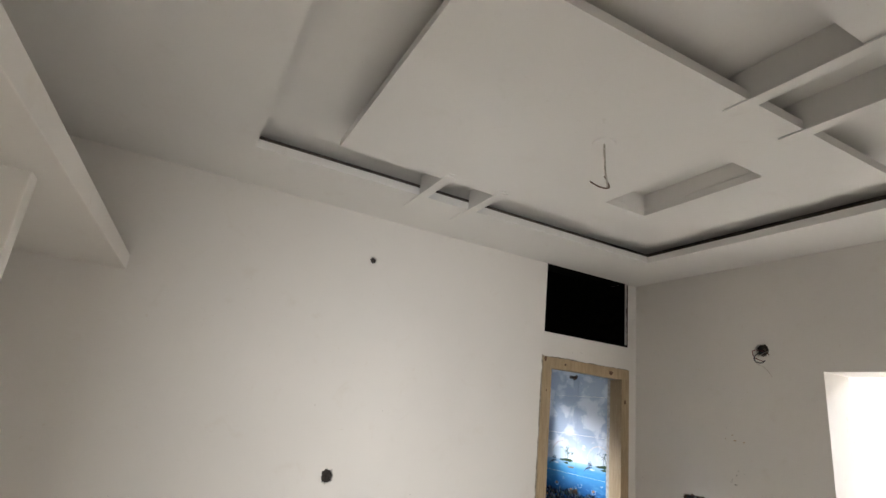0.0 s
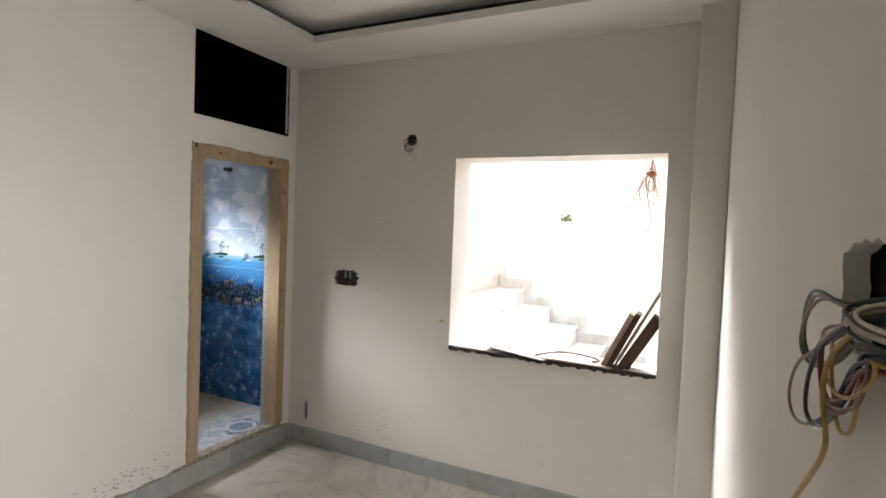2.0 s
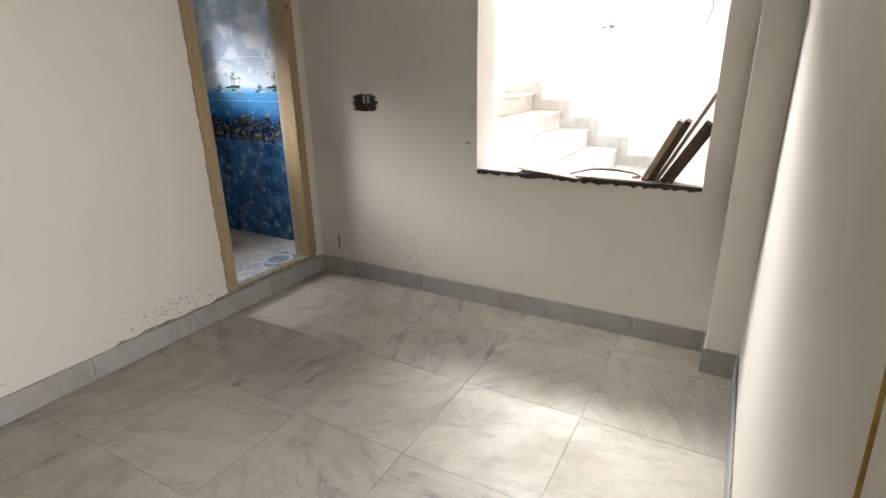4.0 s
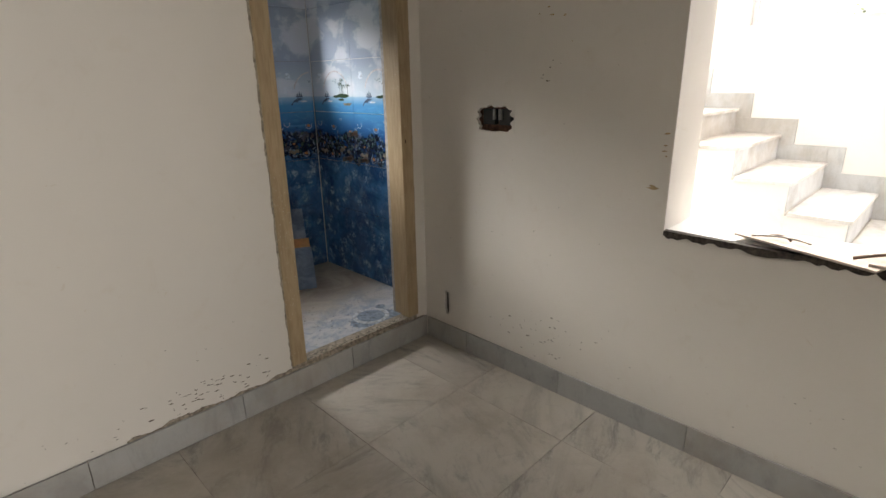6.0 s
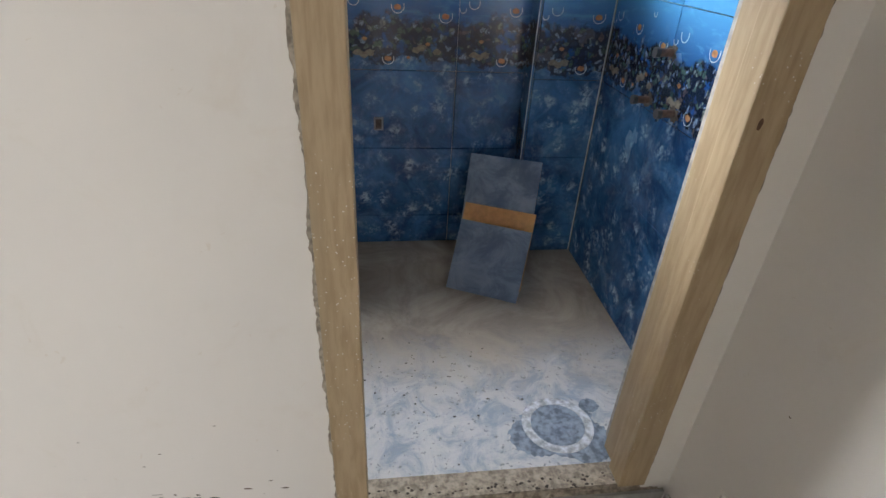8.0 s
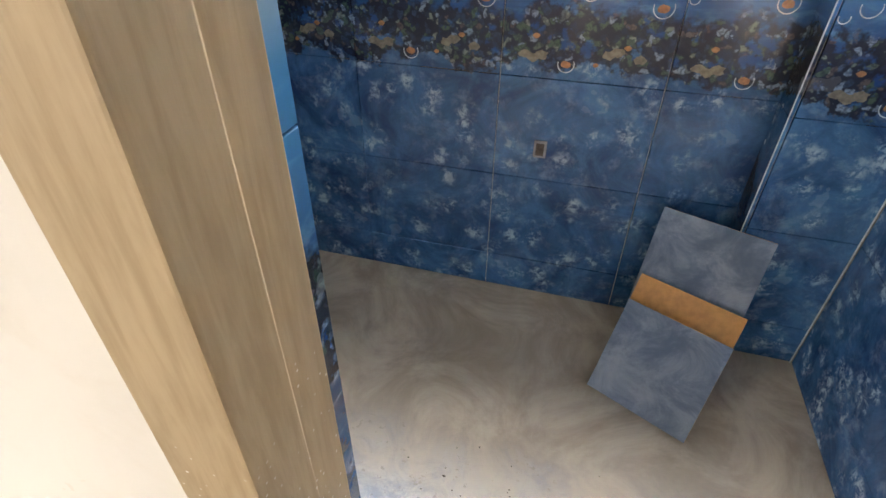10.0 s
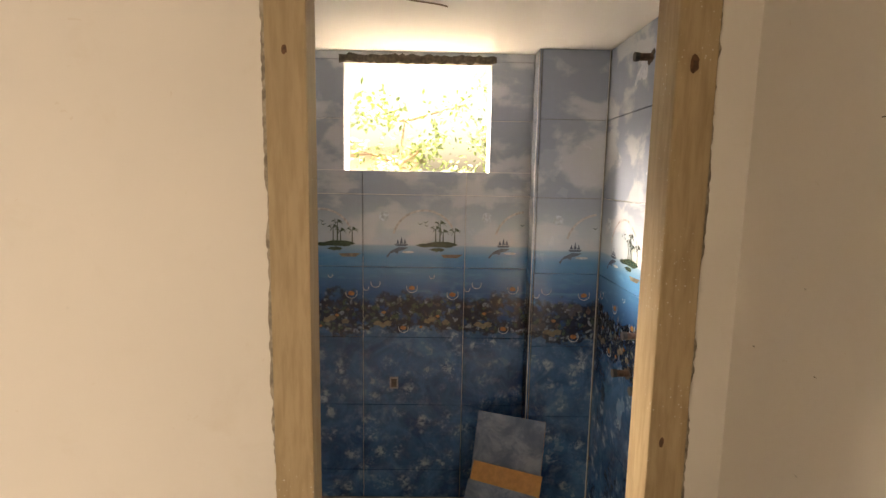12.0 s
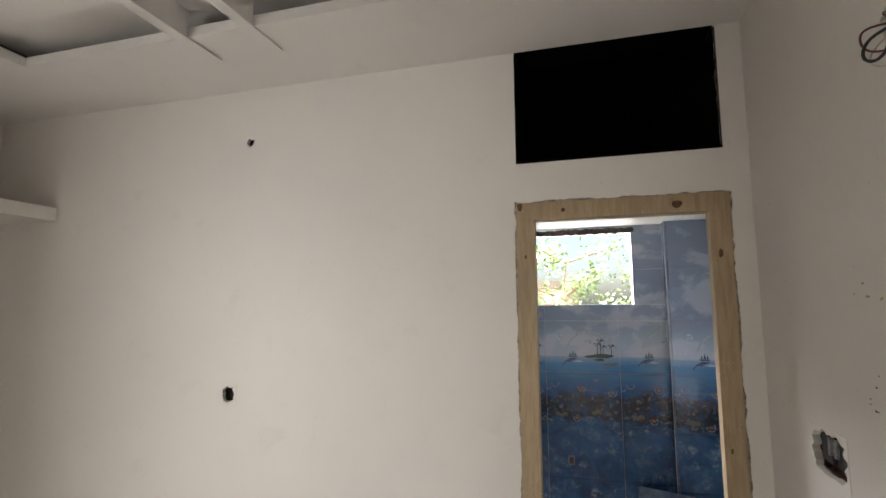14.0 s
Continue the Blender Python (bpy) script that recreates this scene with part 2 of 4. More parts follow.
M_BATHFLOOR = bath_floor()
M_STEEL = plain("galvanised_box", (0.35, 0.35, 0.34), 0.45, 0.3, 50, 0.8)
M_REVEAL = plain("grey_cement_render", (0.36, 0.345, 0.33), 0.9, 0.2, 40, bump=0.4)
M_TRIM = plain("pale_grout_strip", (0.50, 0.52, 0.54), 0.5, 0.15, 40)
M_BLACK = plain("black_plastic", (0.02, 0.02, 0.02), 0.5)
M_GREY = plain("grey_conduit", (0.22, 0.23, 0.25), 0.6)
M_SMUDGE = plain("brown_splash", (0.10, 0.075, 0.05), 0.9, 0.4, 90)
M_RUST = plain("ochre_smear", (0.46, 0.34, 0.2), 0.9, 0.2, 40)
M_LEAF = plain("leaf_green", (0.11, 0.17, 0.05), 0.55, 0.5, 8)
M_BARK = plain("bark", (0.16, 0.11, 0.07), 0.9, 0.4, 30, bump=0.6)
M_HOUSE = plain("neighbour_wall", (0.62, 0.48, 0.38), 0.9, 0.15, 3)
M_GROUND = plain("bare_earth", (0.30, 0.25, 0.19), 0.95, 0.3, 1.5)
M_SASH = plain("aluminium_sash", (0.55, 0.55, 0.56), 0.4, 0.1, 30, 0.5)
WIRE = {k: plain("wire_" + k, c, 0.45, 0.2, 80) for k, c in dict(
    yellow=(0.42, 0.27, 0.07), green=(0.03, 0.07, 0.05), black=(0.025, 0.027, 0.035), red=(0.17, 0.025, 0.03),
    brown=(0.14, 0.08, 0.05), blue=(0.02, 0.03, 0.10), white=(0.55, 0.5, 0.44), orange=(0.62, 0.22, 0.10)).items()}


# ---- building helpers ----
def link_bm(name, bm, mat, parent=None, label=""):
    me = bpy.data.meshes.new(name)
    bmesh.ops.recalc_face_normals(bm, faces=bm.faces)
    bm.to_mesh(me)
    bm.free()
    me.materials.append(mat)
    ob = new(name, me)
    if parent:
        ob.parent = parent
    if label:
        ob["label"] = label
    return ob


part = link_bm


def empty(name, at=(0, 0, 0)):
    ob = new(name)
    ob.location = at
    ob.empty_display_size = 0.1
    bpy.context.view_layer.update()
    return ob


def add_box(bm, lo, hi, bevel=0.0, m=None):
    vs = [bm.verts.new((x, y, z)) for x in (lo[0], hi[0]) for y in (lo[1], hi[1]) for z in (lo[2], hi[2])]
    fs = [bm.faces.new([vs[i] for i in f]) for f in ((0, 1, 3, 2), (4, 6, 7, 5), (0, 4, 5, 1), (2, 3, 7, 6), (0, 2, 6, 4), (1, 5, 7, 3))]
    if bevel:
        es = list({e for f in fs for e in f.edges})
        out = bmesh.ops.bevel(bm, geom=es, offset=bevel, segments=2, affect="EDGES", profile=0.6)
        vs = list({v for f in out["faces"] for v in f.verts} | {v for v in vs if v.is_valid})
    if m is not None:
        bmesh.ops.transform(bm, matrix=m, verts=vs)
    return vs


def box(name, lo, hi, mat, parent=None, label="", bevel=0.0):
    bm = bmesh.new()
    add_box(bm, lo, hi, bevel)
    return link_bm(name, bm, mat, parent, label)


def pierced(name, axis, a, b, u, w, holes, mat):
    """A slab between a and b along axis (0: x, 1: y, 2: z), over u and w on the two other axes, with rectangular holes (u0, u1, w0, w1) through it."""
    us = sorted({*u, *[h[0] for h in holes], *[h[1] for h in holes]})
    ws = sorted({*w, *[h[2] for h in holes], *[h[3] for h in holes]})
    us, ws = [x for x in us if u[0] <= x <= u[1]], [x for x in ws if w[0] <= x <= w[1]]

    def solid(i, j):
        if not (0 <= i < len(us) - 1 and 0 <= j < len(ws) - 1):
            return False
        cu, cw = (us[i] + us[i + 1]) / 2, (ws[j] + ws[j + 1]) / 2
        return not any(h[0] < cu < h[1] and h[2] < cw < h[3] for h in holes)

    bm, seen = bmesh.new(), {}

    def v(p, i, j):
        if (p, i, j) not in seen:
            c = [us[i], ws[j]]
            c.insert(axis, p)
            seen[p, i, j] = bm.verts.new(c)
        return seen[p, i, j]

    for i in range(len(us) - 1):
        for j in range(len(ws) - 1):
            if not solid(i, j):
                continue
            for p in (a, b):
                bm.faces.new((v(p, i, j), v(p, i + 1, j), v(p, i + 1, j + 1), v(p, i, j + 1)))
            for di, dj, e in ((-1, 0, ((i, j), (i, j + 1))), (1, 0, ((i + 1, j), (i + 1, j + 1))), (0, -1, ((i, j), (i + 1, j))), (0, 1, ((i, j + 1), (i + 1, j + 1)))):
                if not solid(i + di, j + dj):
                    bm.faces.new((v(a, *e[0]), v(a, *e[1]), v(b, *e[1]), v(b, *e[0])))
    return tagged(link_bm(name, bm, mat), kind="structure")


def tube(name, points, radius, mat, parent=None, label=""):
    cu = bpy.data.curves.new(name, "CURVE")
    cu.dimensions, cu.bevel_depth, cu.bevel_resolution, cu.resolution_u, cu.use_fill_caps = "3D", radius, 2, 5, True
    sp = cu.splines.new("NURBS")
    sp.points.add(len(points) - 1)
    for q, p in zip(sp.points, points):
        q.co = (*p, 1.0)
    sp.order_u, sp.use_endpoint_u = min(4, len(points)), True
    cu.materials.append(mat)
    ob = new(name, cu)
    if parent:
        ob.parent = parent
        ob.matrix_parent_inverse = parent.matrix_world.inverted()
    if label:
        ob["label"] = label
    return ob


def ragged_ring(axis, face, out, cu, cw, ru, rw, pad, seed, rough=0.18, n=40, deep=0.02, power=4):
    """A thin plaster lip round an opening, with an uneven inner edge."""
    rnd = random.Random(seed)
    bm = bmesh.new()
    rows = []
    for k in range(n):
        t = 2 * math.pi * k / n
        du, dw = math.cos(t), math.sin(t)
        s = 1 / max(abs(du) ** power + abs(dw) ** power, 1e-6) ** (1 / power)
        f = 1 - rough * rnd.random()
        inner = (cu + du * s * ru * f, cw + dw * s * rw * f)
        s2 = 1 / max(abs(du), abs(dw))
        outer = (cu + du * s2 * (ru + pad), cw + dw * s2 * (rw + pad))
        ring = []
        for (pu, pw), p in ((outer, face), (outer, face + out * 0.0015), (inner, face + out * 0.0015), (inner, face - out * deep)):
            c = [pu, pw]
            c.insert(axis, p)
            ring.append(bm.verts.new(c))
        rows.append(ring)
    for k in range(n):
        r0, r1 = rows[k], rows[(k + 1) % n]
        for i in range(3):
            bm.faces.new((r0[i], r1[i], r1[i + 1], r0[i + 1]))
    return bm


def cavity(axis, face, depth, u0, u1, w0, w1):
    """A five-sided pocket that opens at face."""
    bm = bmesh.new()

    def v(p, a, b):
        c = [a, b]
        c.insert(axis, p)
        return bm.verts.new(c)

    f = [v(face, a, b) for a, b in ((u0, w0), (u1, w0), (u1, w1), (u0, w1))]
    k = [v(face + depth, a, b) for a, b in ((u0, w0), (u1, w0), (u1, w1), (u0, w1))]
    bm.faces.new(k)
    for i in range(4):
        bm.faces.new((f[i], f[(i + 1) % 4], k[(i + 1) % 4], k[i]))
    return bm


# ---- plan ----
N, E, S, W = 3.163, 3.378, 0.172, -0.76       # inner faces of the room
CEIL, SLAB = 2.907, 3.35
BN, BE, BW_, BS = 4.60, 3.525, 1.42, 3.36     # bathroom faces
BF, BC = 0.125, 2.30                          # bathroom floor and ceiling
DX0, DX1, DZ0, DZ1 = 2.448, 3.295, 0.165, 2.202
WY0, WY1, WZ0, WZ1 = 0.468, 1.776, 0.926, 2.197
SX0, SX1 = 3.64, 5.50                         # stairwell

# holes chased into the walls: (across, up, half width, half height)
SOCKET = (2.645, 1.329, 0.118, 0.064)
LAMP_E = (2.125, 2.335, 0.045, 0.042)
CRACK = (2.987, 0.26, 0.017, 0.085)
HOLE_HI, HOLE_LO = (1.062, 2.618, 0.024, 0.024), (0.985, 1.325, 0.042, 0.046)
BOX_S = (0.72, 1.673, 0.112, 0.056)


def rect(h, k=1.0):
    return (h[0] - h[2] * k, h[0] + h[2] * k, h[1] - h[3] * k, h[1] + h[3] * k)


tagged(box("floor", (W, S, -0.12), (E, N, -0.012), M_GROUT), kind="structure")
pierced("wall_north", 1, N, BS - 0.012, (W - 0.15, 3.75), (-0.12, SLAB), [(DX0, DX1, DZ0 - 0.05, DZ1), (2.45, 3.285, 2.388, 2.92), rect(HOLE_HI), rect(HOLE_LO)], M_WALL)
pierced("wall_east", 0, E, SX0, (S - 0.2, N), (-0.12, SLAB), [(WY0, WY1, WZ0, WZ1), rect(SOCKET), rect(LAMP_E), rect(CRACK)], M_WALL)
# The entrance's left edge, out of view, is set to steer the lobby's fill.
pierced("wall_south", 1, S, S - 0.18, (W - 0.15, E), (-0.12, SLAB), [(-0.25, 0.565, 0.0, 2.2), rect(BOX_S)], M_WALL)
pierced("wall_west", 0, W, W - 0.15, (S, N), (-0.12, SLAB), [], M_WALL)
tagged(box("column", (3.15, S, 0.0), (E, 0.335, CEIL), M_WALL, bevel=0.006), kind="structure", label="square plastered column in the room's corner")
tagged(box("roof_slab", (W - 0.15, -2.6, SLAB), (SX0, 5.0, SLAB + 0.15), M_CEIL), kind="structure")

# ---- stepped false ceiling, one mesh ----
TX0, TX1, TY0, TY1 = 0.19, 2.915, 0.67, 2.62
PX0, PX1, PY0, PY1 = 0.54, 2.61, 1.02, 2.33
RX0, RX1, RY0, RY1 = 1.915, 2.205, 1.335, 2.005
TOP = 3.03
ceil_ob = pierced("ceiling", 2, CEIL, CEIL + 0.045, (W, E), (S, N), [(TX0, TX1, TY0, TY1)], M_CEIL)
bmc = bmesh.new()
bmc.from_mesh(ceil_ob.data)
add_box(bmc, (W, S, TOP), (E, N, TOP + 0.02))
tray = pierced("panel", 2, CEIL - 0.002, CEIL + 0.036, (PX0, PX1), (PY0, PY1), [(RX0, RX1, RY0, RY1)], M_CEIL)
bmc.from_mesh(tray.data)
bpy.data.objects.remove(tray)
tray = pierced("panel", 2, CEIL + 0.038, TOP - 0.002, (PX0 + 0.09, PX1 - 0.09), (PY0 + 0.09, PY1 - 0.09), [(RX0, RX1, RY0, RY1)], M_CEIL)
bmc.from_mesh(tray.data)
bpy.data.objects.remove(tray)
for bx, y0, y1 in ((1.085, 2.26, 2.825), (1.41, 2.26, 2.825), (1.615, 0.545, 1.11), (1.94, 0.545, 1.11)):
    add_box(bmc, (bx, y0, CEIL - 0.011), (bx + 0.055, y1, CEIL - 0.003), 0.003)
    lo, hi = (PY1 - 0.09, TY1 + 0.002) if y0 > 2 else (TY0 - 0.002, PY0 + 0.09)
    add_box(bmc, (bx + 0.012, lo, CEIL - 0.006), (bx + 0.043, hi, TOP + 0.002))
bmc.to_mesh(ceil_ob.data)
bmc.free()
tagged(ceil_ob, "cream gypsum false ceiling with tray and dropped panel", "ceiling")
# Dark boards added behind the tray's lip paint the shade in the cove slot.
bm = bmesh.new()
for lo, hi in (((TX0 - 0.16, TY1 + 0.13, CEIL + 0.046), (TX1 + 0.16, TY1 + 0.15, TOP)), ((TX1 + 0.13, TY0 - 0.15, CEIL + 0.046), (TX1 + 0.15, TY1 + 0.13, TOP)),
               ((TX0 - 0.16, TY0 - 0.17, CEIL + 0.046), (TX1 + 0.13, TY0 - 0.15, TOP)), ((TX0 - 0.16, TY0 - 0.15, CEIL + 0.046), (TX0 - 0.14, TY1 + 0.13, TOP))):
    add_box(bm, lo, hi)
tagged(link_bm("cove_backing", bm, M_GAP), "added backing board in the ceiling cove, shade painted dark", "trim", kind="structure")

# ---- loft slab and niche on the west side ----
bm = bmesh.new()
for v in add_box(bm, (W, S, 2.27), (-0.255, N, 2.35)):
    if v.co.x > -0.5:
        v.co.x -= (N - v.co.y) * 0.040      # the slab's front runs slightly out of square
bmesh.ops.bevel(bm, geom=list(bm.edges), offset=0.004, segments=2, affect="EDGES", profile=0.6)
tagged(link_bm("loft_shelf", bm, M_WALL), "white plastered loft slab over the wardrobe niche", "shelf", kind="structure")
tagged(box("niche_partition", (W, 1.77, 0.0), (-0.40, 1.84, 2.27), M_WALL, bevel=0.004), "plastered partition under the loft slab", "partition", kind="structure")

# ---- bathroom shell ----
tagged(box("bathroom_floor", (BW_ - 0.1, N + 0.002, -0.1), (BE + 0.1, BN + 0.1, BF), M_BATHFLOOR), kind="structure")
tagged(box("bathroom_ceiling", (BW_ - 0.1, BS, BC), (BE + 0.1, BN + 0.15, BC + 0.085), M_CEIL), kind="structure")
BWIN = (2.345, 3.02, 1.765, 2.262)
pierced("bathroom_wall_north", 1, BN + 0.012, BN + 0.15, (BW_ - 0.15, BE + 0.15), (-0.1, SLAB), [BWIN], M_STAIRWALL)
tagged(box("bathroom_wall_east", (BE + 0.012, BS - 0.012, -0.1), (BE + 0.15, BN + 0.012, SLAB), M_STAIRWALL), kind="structure")
tagged(box("bathroom_wall_west", (BW_ - 0.15, BS - 0.012, -0.1), (BW_ - 0.012, BN + 0.012, SLAB), M_STAIRWALL), kind="structure")
tagged(box("pipe_duct", (3.225, 4.496, BF), (BE + 0.012, BN + 0.012, BC), M_GROUT), "tiled boxed-in pipe duct", "duct", kind="structure")
# Loft linings are added in that shade colour so the opening reads black.
tagged(box("loft_lining", (2.0, BN - 0.4, 2.392), (3.6, BN - 0.3, SLAB), M_VOID), "back of the loft, coloured black for its shade", "wall", kind="structure")
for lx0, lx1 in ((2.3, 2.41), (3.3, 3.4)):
    tagged(box("loft_side", (lx0, BS - 0.005, 2.398), (lx1, BN - 0.4, SLAB), M_VOID), "side of the loft, coloured black for its shade", "wall", kind="structure")
tagged(box("loft_roof", (2.41, BS - 0.005, SLAB - 0.01), (3.3, BN - 0.4, SLAB - 0.003), M_VOID), "slab over the loft, coloured black for its shade", "ceiling", kind="structure")
# Thin liners hide the wall's thickness behind the same painted shade.
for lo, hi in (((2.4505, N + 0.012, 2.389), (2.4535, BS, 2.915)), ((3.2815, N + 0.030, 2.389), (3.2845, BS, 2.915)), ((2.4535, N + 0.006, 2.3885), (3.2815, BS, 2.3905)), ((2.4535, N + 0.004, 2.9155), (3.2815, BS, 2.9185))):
    tagged(box("loft_reveal", lo, hi, M_VOID), "black liner on the loft reveal, standing for shade", "reveal", kind="structure")
tagged(box("loft_floor", (2.0, BS - 0.01, 2.391), (3.6, BN - 0.3, 2.397), M_VOID), "floor of the loft, coloured black for its shade", "floor", kind="structure")
tagged(box("door_sill", (DX0, N + 0.003, 0.0), (DX1, N + 0.075, DZ0 - 0.006), M_CEMENT), "rough cement sill under the bathroom door frame", "sill", kind="structure")

# ---- stairwell shell, open to the sky above ----
SW = (1.42, 2.20, 1.825, 2.75)
pierced("stairwell_wall_east", 0, SX1, SX1 + 0.2, (-1.2, 5.0), (-0.1, 3.2), [SW], M_STAIRWALL)
tagged(box("stairwell_wall_north", (SX0, 4.8, -0.1), (SX1, 5.0, 3.2), M_STAIRWALL), kind="structure")
tagged(box("stairwell_wall_south", (SX0, -1.4, -0.1), (SX1 + 0.2, -1.2, 1.0), M_STAIRWALL), kind="structure")
tagged(box("stairwell_wall_west", (SX0 - 0.12, -1.2, -0.1), (SX0, 0.0, 3.2), M_STAIRWALL), kind="structure")
tagged(box("stairwell_floor", (SX0, -1.4, -0.1), (SX1, 5.0, 0.0), M_STEP), kind="structure")

# ---- lobby behind the entrance: unseen, made up to let fill light in ----
tagged(box("lobby_floor", (-2.4, -2.6, -0.1), (E, S - 0.18, 0.0), M_FLOOR), kind="structure")
tagged(box("lobby_wall_west", (-2.5, -2.6, -0.1), (-2.4, S - 0.18, SLAB), M_WALL), kind="structure")
pierced("lobby_wall_south", 1, -2.6, -2.75, (-2.5, E), (-0.1, SLAB), [(-2.25, 0.05, 0.5, 2.6)], M_WALL)
tagged(box("lobby_wall_east", (E, -2.6, -0.1), (E + 0.1, S - 0.2, SLAB), M_WALL), kind="structure")

# ---- ground and the distance ----
bm = bmesh.new()
bmesh.ops.create_grid(bm, x_segments=2, y_segments=2, size=400)
tagged(link_bm("ground", bm, M_GROUND), kind="structure")
bpy.data.objects["ground"].location.z = -0.45


# ---- marble floor slabs ----
def slab_mesh(name, sx, sy, sz, ch, mat):
    """A slab centred on its top face, with chamfered top edges."""
    bm = bmesh.new()
    rings = []
    for z, k in ((-sz, 0), (-ch, 0), (0, ch)):
        rings.append([bm.verts.new((a * (sx / 2 - k), b * (sy / 2 - k), z)) for a, b in ((-1, -1), (1, -1), (1, 1), (-1, 1))])
    bm.faces.new(rings[2])
    for r0, r1 in zip(rings, rings[1:]):
        for i in range(4):
            bm.faces.new((r0[i], r0[(i + 1) % 4], r1[(i + 1) % 4], r1[i]))
    bmesh.ops.recalc_face_normals(bm, faces=bm.faces)
    me = bpy.data.meshes.new(name)
    bm.to_mesh(me)
    bm.free()
    me.materials.append(mat)
    return me


MESHES = {}


def piece(name, sx, sy, m, mat, parent, sz=0.011, ch=0.001):
    key = (name, round(sx, 3), round(sy, 3), mat.name)
    if key not in MESHES:
        MESHES[key] = slab_mesh(name, sx, sy, sz, ch, mat)
    ob = new(name, MESHES[key])
    ob.parent = parent
    ob.matrix_basis = m
    return ob


def spans(lo, hi, joint, stepw):
    k0 = math.floor((lo - joint) / stepw)
    cuts = [lo] + [joint + stepw * k for k in range(k0, k0 + 40) if lo + 0.02 < joint + stepw * k < hi - 0.02] + [hi]
    return list(zip(cuts, cuts[1:]))


floor_ob = bpy.data.objects["floor"]
rnd = random.Random(4)
for fx0, fx1 in spans(W + 0.001, E - 0.001, 2.47, 0.6):
    for fy0, fy1 in spans(S + 0.001, N - 0.001, 2.59, 0.6):
        piece("marble_slab", fx1 - fx0 - 0.0016, fy1 - fy0 - 0.0016, pose((fx0 + fx1) / 2, (fy0 + fy1) / 2, rnd.uniform(-0.0006, 0.0006)), M_FLOOR, floor_ob, 0.0115, 0.0006)

# ---- marble skirting ----
skirt_n = tagged(box("baseboard_north", (W, N - 0.006, 0.0), (E - 0.012, N, 0.128), M_CEMENT), "grey marble skirting with rough mortar top", "skirting", kind="structure")
for a, b in spans(W, E - 0.014, 2.18, 0.62):
    piece("skirting_slab", b - a - 0.003, 0.132, pose((a + b) / 2, N - 0.016, 0.068, 90), M_SKIRT, skirt_n, 0.009)
skirt_e = tagged(box("baseboard_east", (E - 0.006, 0.336, 0.0), (E, N - 0.018, 0.121), M_CEMENT), "grey marble skirting with rough mortar top", "skirting", kind="structure")
for a, b in spans(0.337, N - 0.018, 2.2, 0.62):
    piece("skirting_slab", b - a - 0.003, 0.126, pose(E - 0.016, (a + b) / 2, 0.064, 90, 0, -90), M_SKIRT, skirt_e, 0.009)
skirt_c = tagged(box("baseboard_column", (3.141, S + 0.002, 0.0), (3.15, 0.345, 0.14), M_SKIRT), "grey marble skirting round the column", "skirting", kind="structure")
box("skirting_return", (3.15, 0.3355, 0.0), (E - 0.018, 0.3445, 0.14), M_SKIRT, skirt_c)
skirt_s = tagged(box("baseboard_south", (0.575, S, 0.0), (3.14, S + 0.006, 0.13), M_CEMENT), "grey marble skirting along the wall", "skirting", kind="structure")
for a, b in spans(0.575, 3.138, 1.2, 0.62):
    piece("skirting_slab", b - a - 0.003, 0.134, pose((a + b) / 2, S + 0.013, 0.069, 90, 0, 180), M_SKIRT, skirt_s, 0.006)

# ---- bathroom door frame ----
door = tagged(empty("door_1", (2.863, N, DZ0)), "raw beige timber door frame with no leaf", "door frame", kind="structure")
FW = 0.078


def frame_member(name, lo, hi, side):
    """A planed member with a rebate on its inner arris."""
    bm = bmesh.new()
    (x0, z0), (x1, z1) = lo, hi
    y0, ym, y1 = N - 0.012, N + 0.055, N + 0.125
    r = 0.014
    add_box(bm, (x0, y0, z0), (x1, ym, z1), 0.003)
    cut = {"left": ((x0, z0), (x1 - r, z1)), "right": ((x0 + r, z0), (x1, z1)), "head": ((x0, z0 + r), (x1, z1))}[side]
    add_box(bm, (cut[0][0], ym, cut[0][1]), (cut[1][0], y1, cut[1][1]), 0.002)
    return part(name, bm, M_FRAME, None)


for nm, lo, hi, side in (("jamb", (DX0, DZ0), (DX0 + FW, DZ1 - FW), "left"), ("jamb", (DX1 - FW, DZ0), (DX1, DZ1 - FW), "right"), ("head", (DX0, DZ1 - FW), (DX1, DZ1), "head")):
    ob = frame_member(nm, lo, hi, side)
    ob.parent = door
    ob.matrix_parent_inverse = door.matrix_world.inverted()
rnd = random.Random(11)
for kx, kz, ku, kw in ((3.10, 2.16, 0.024, 0.016), (2.65, 2.163, 0.010, 0.010), (2.464, 2.185, 0.012, 0.020), (3.25, 1.955, 0.010, 0.018), (2.485, 1.965, 0.006, 0.010), (3.243, 1.2, 0.006, 0.012)):
    bm = bmesh.new()
    ring = [bm.verts.new((kx + math.cos(a) * ku * rnd.uniform(0.75, 1.1), N - 0.0128, kz + math.sin(a) * kw * rnd.uniform(0.75, 1.1))) for a in [2 * math.pi * i / 11 for i in range(11)]]
    bm.faces.new(ring)
    ob = part("knot", bm, M_KNOT, None, "dark brown knot")
    ob.parent = door
    ob.matrix_parent_inverse = door.matrix_world.inverted()


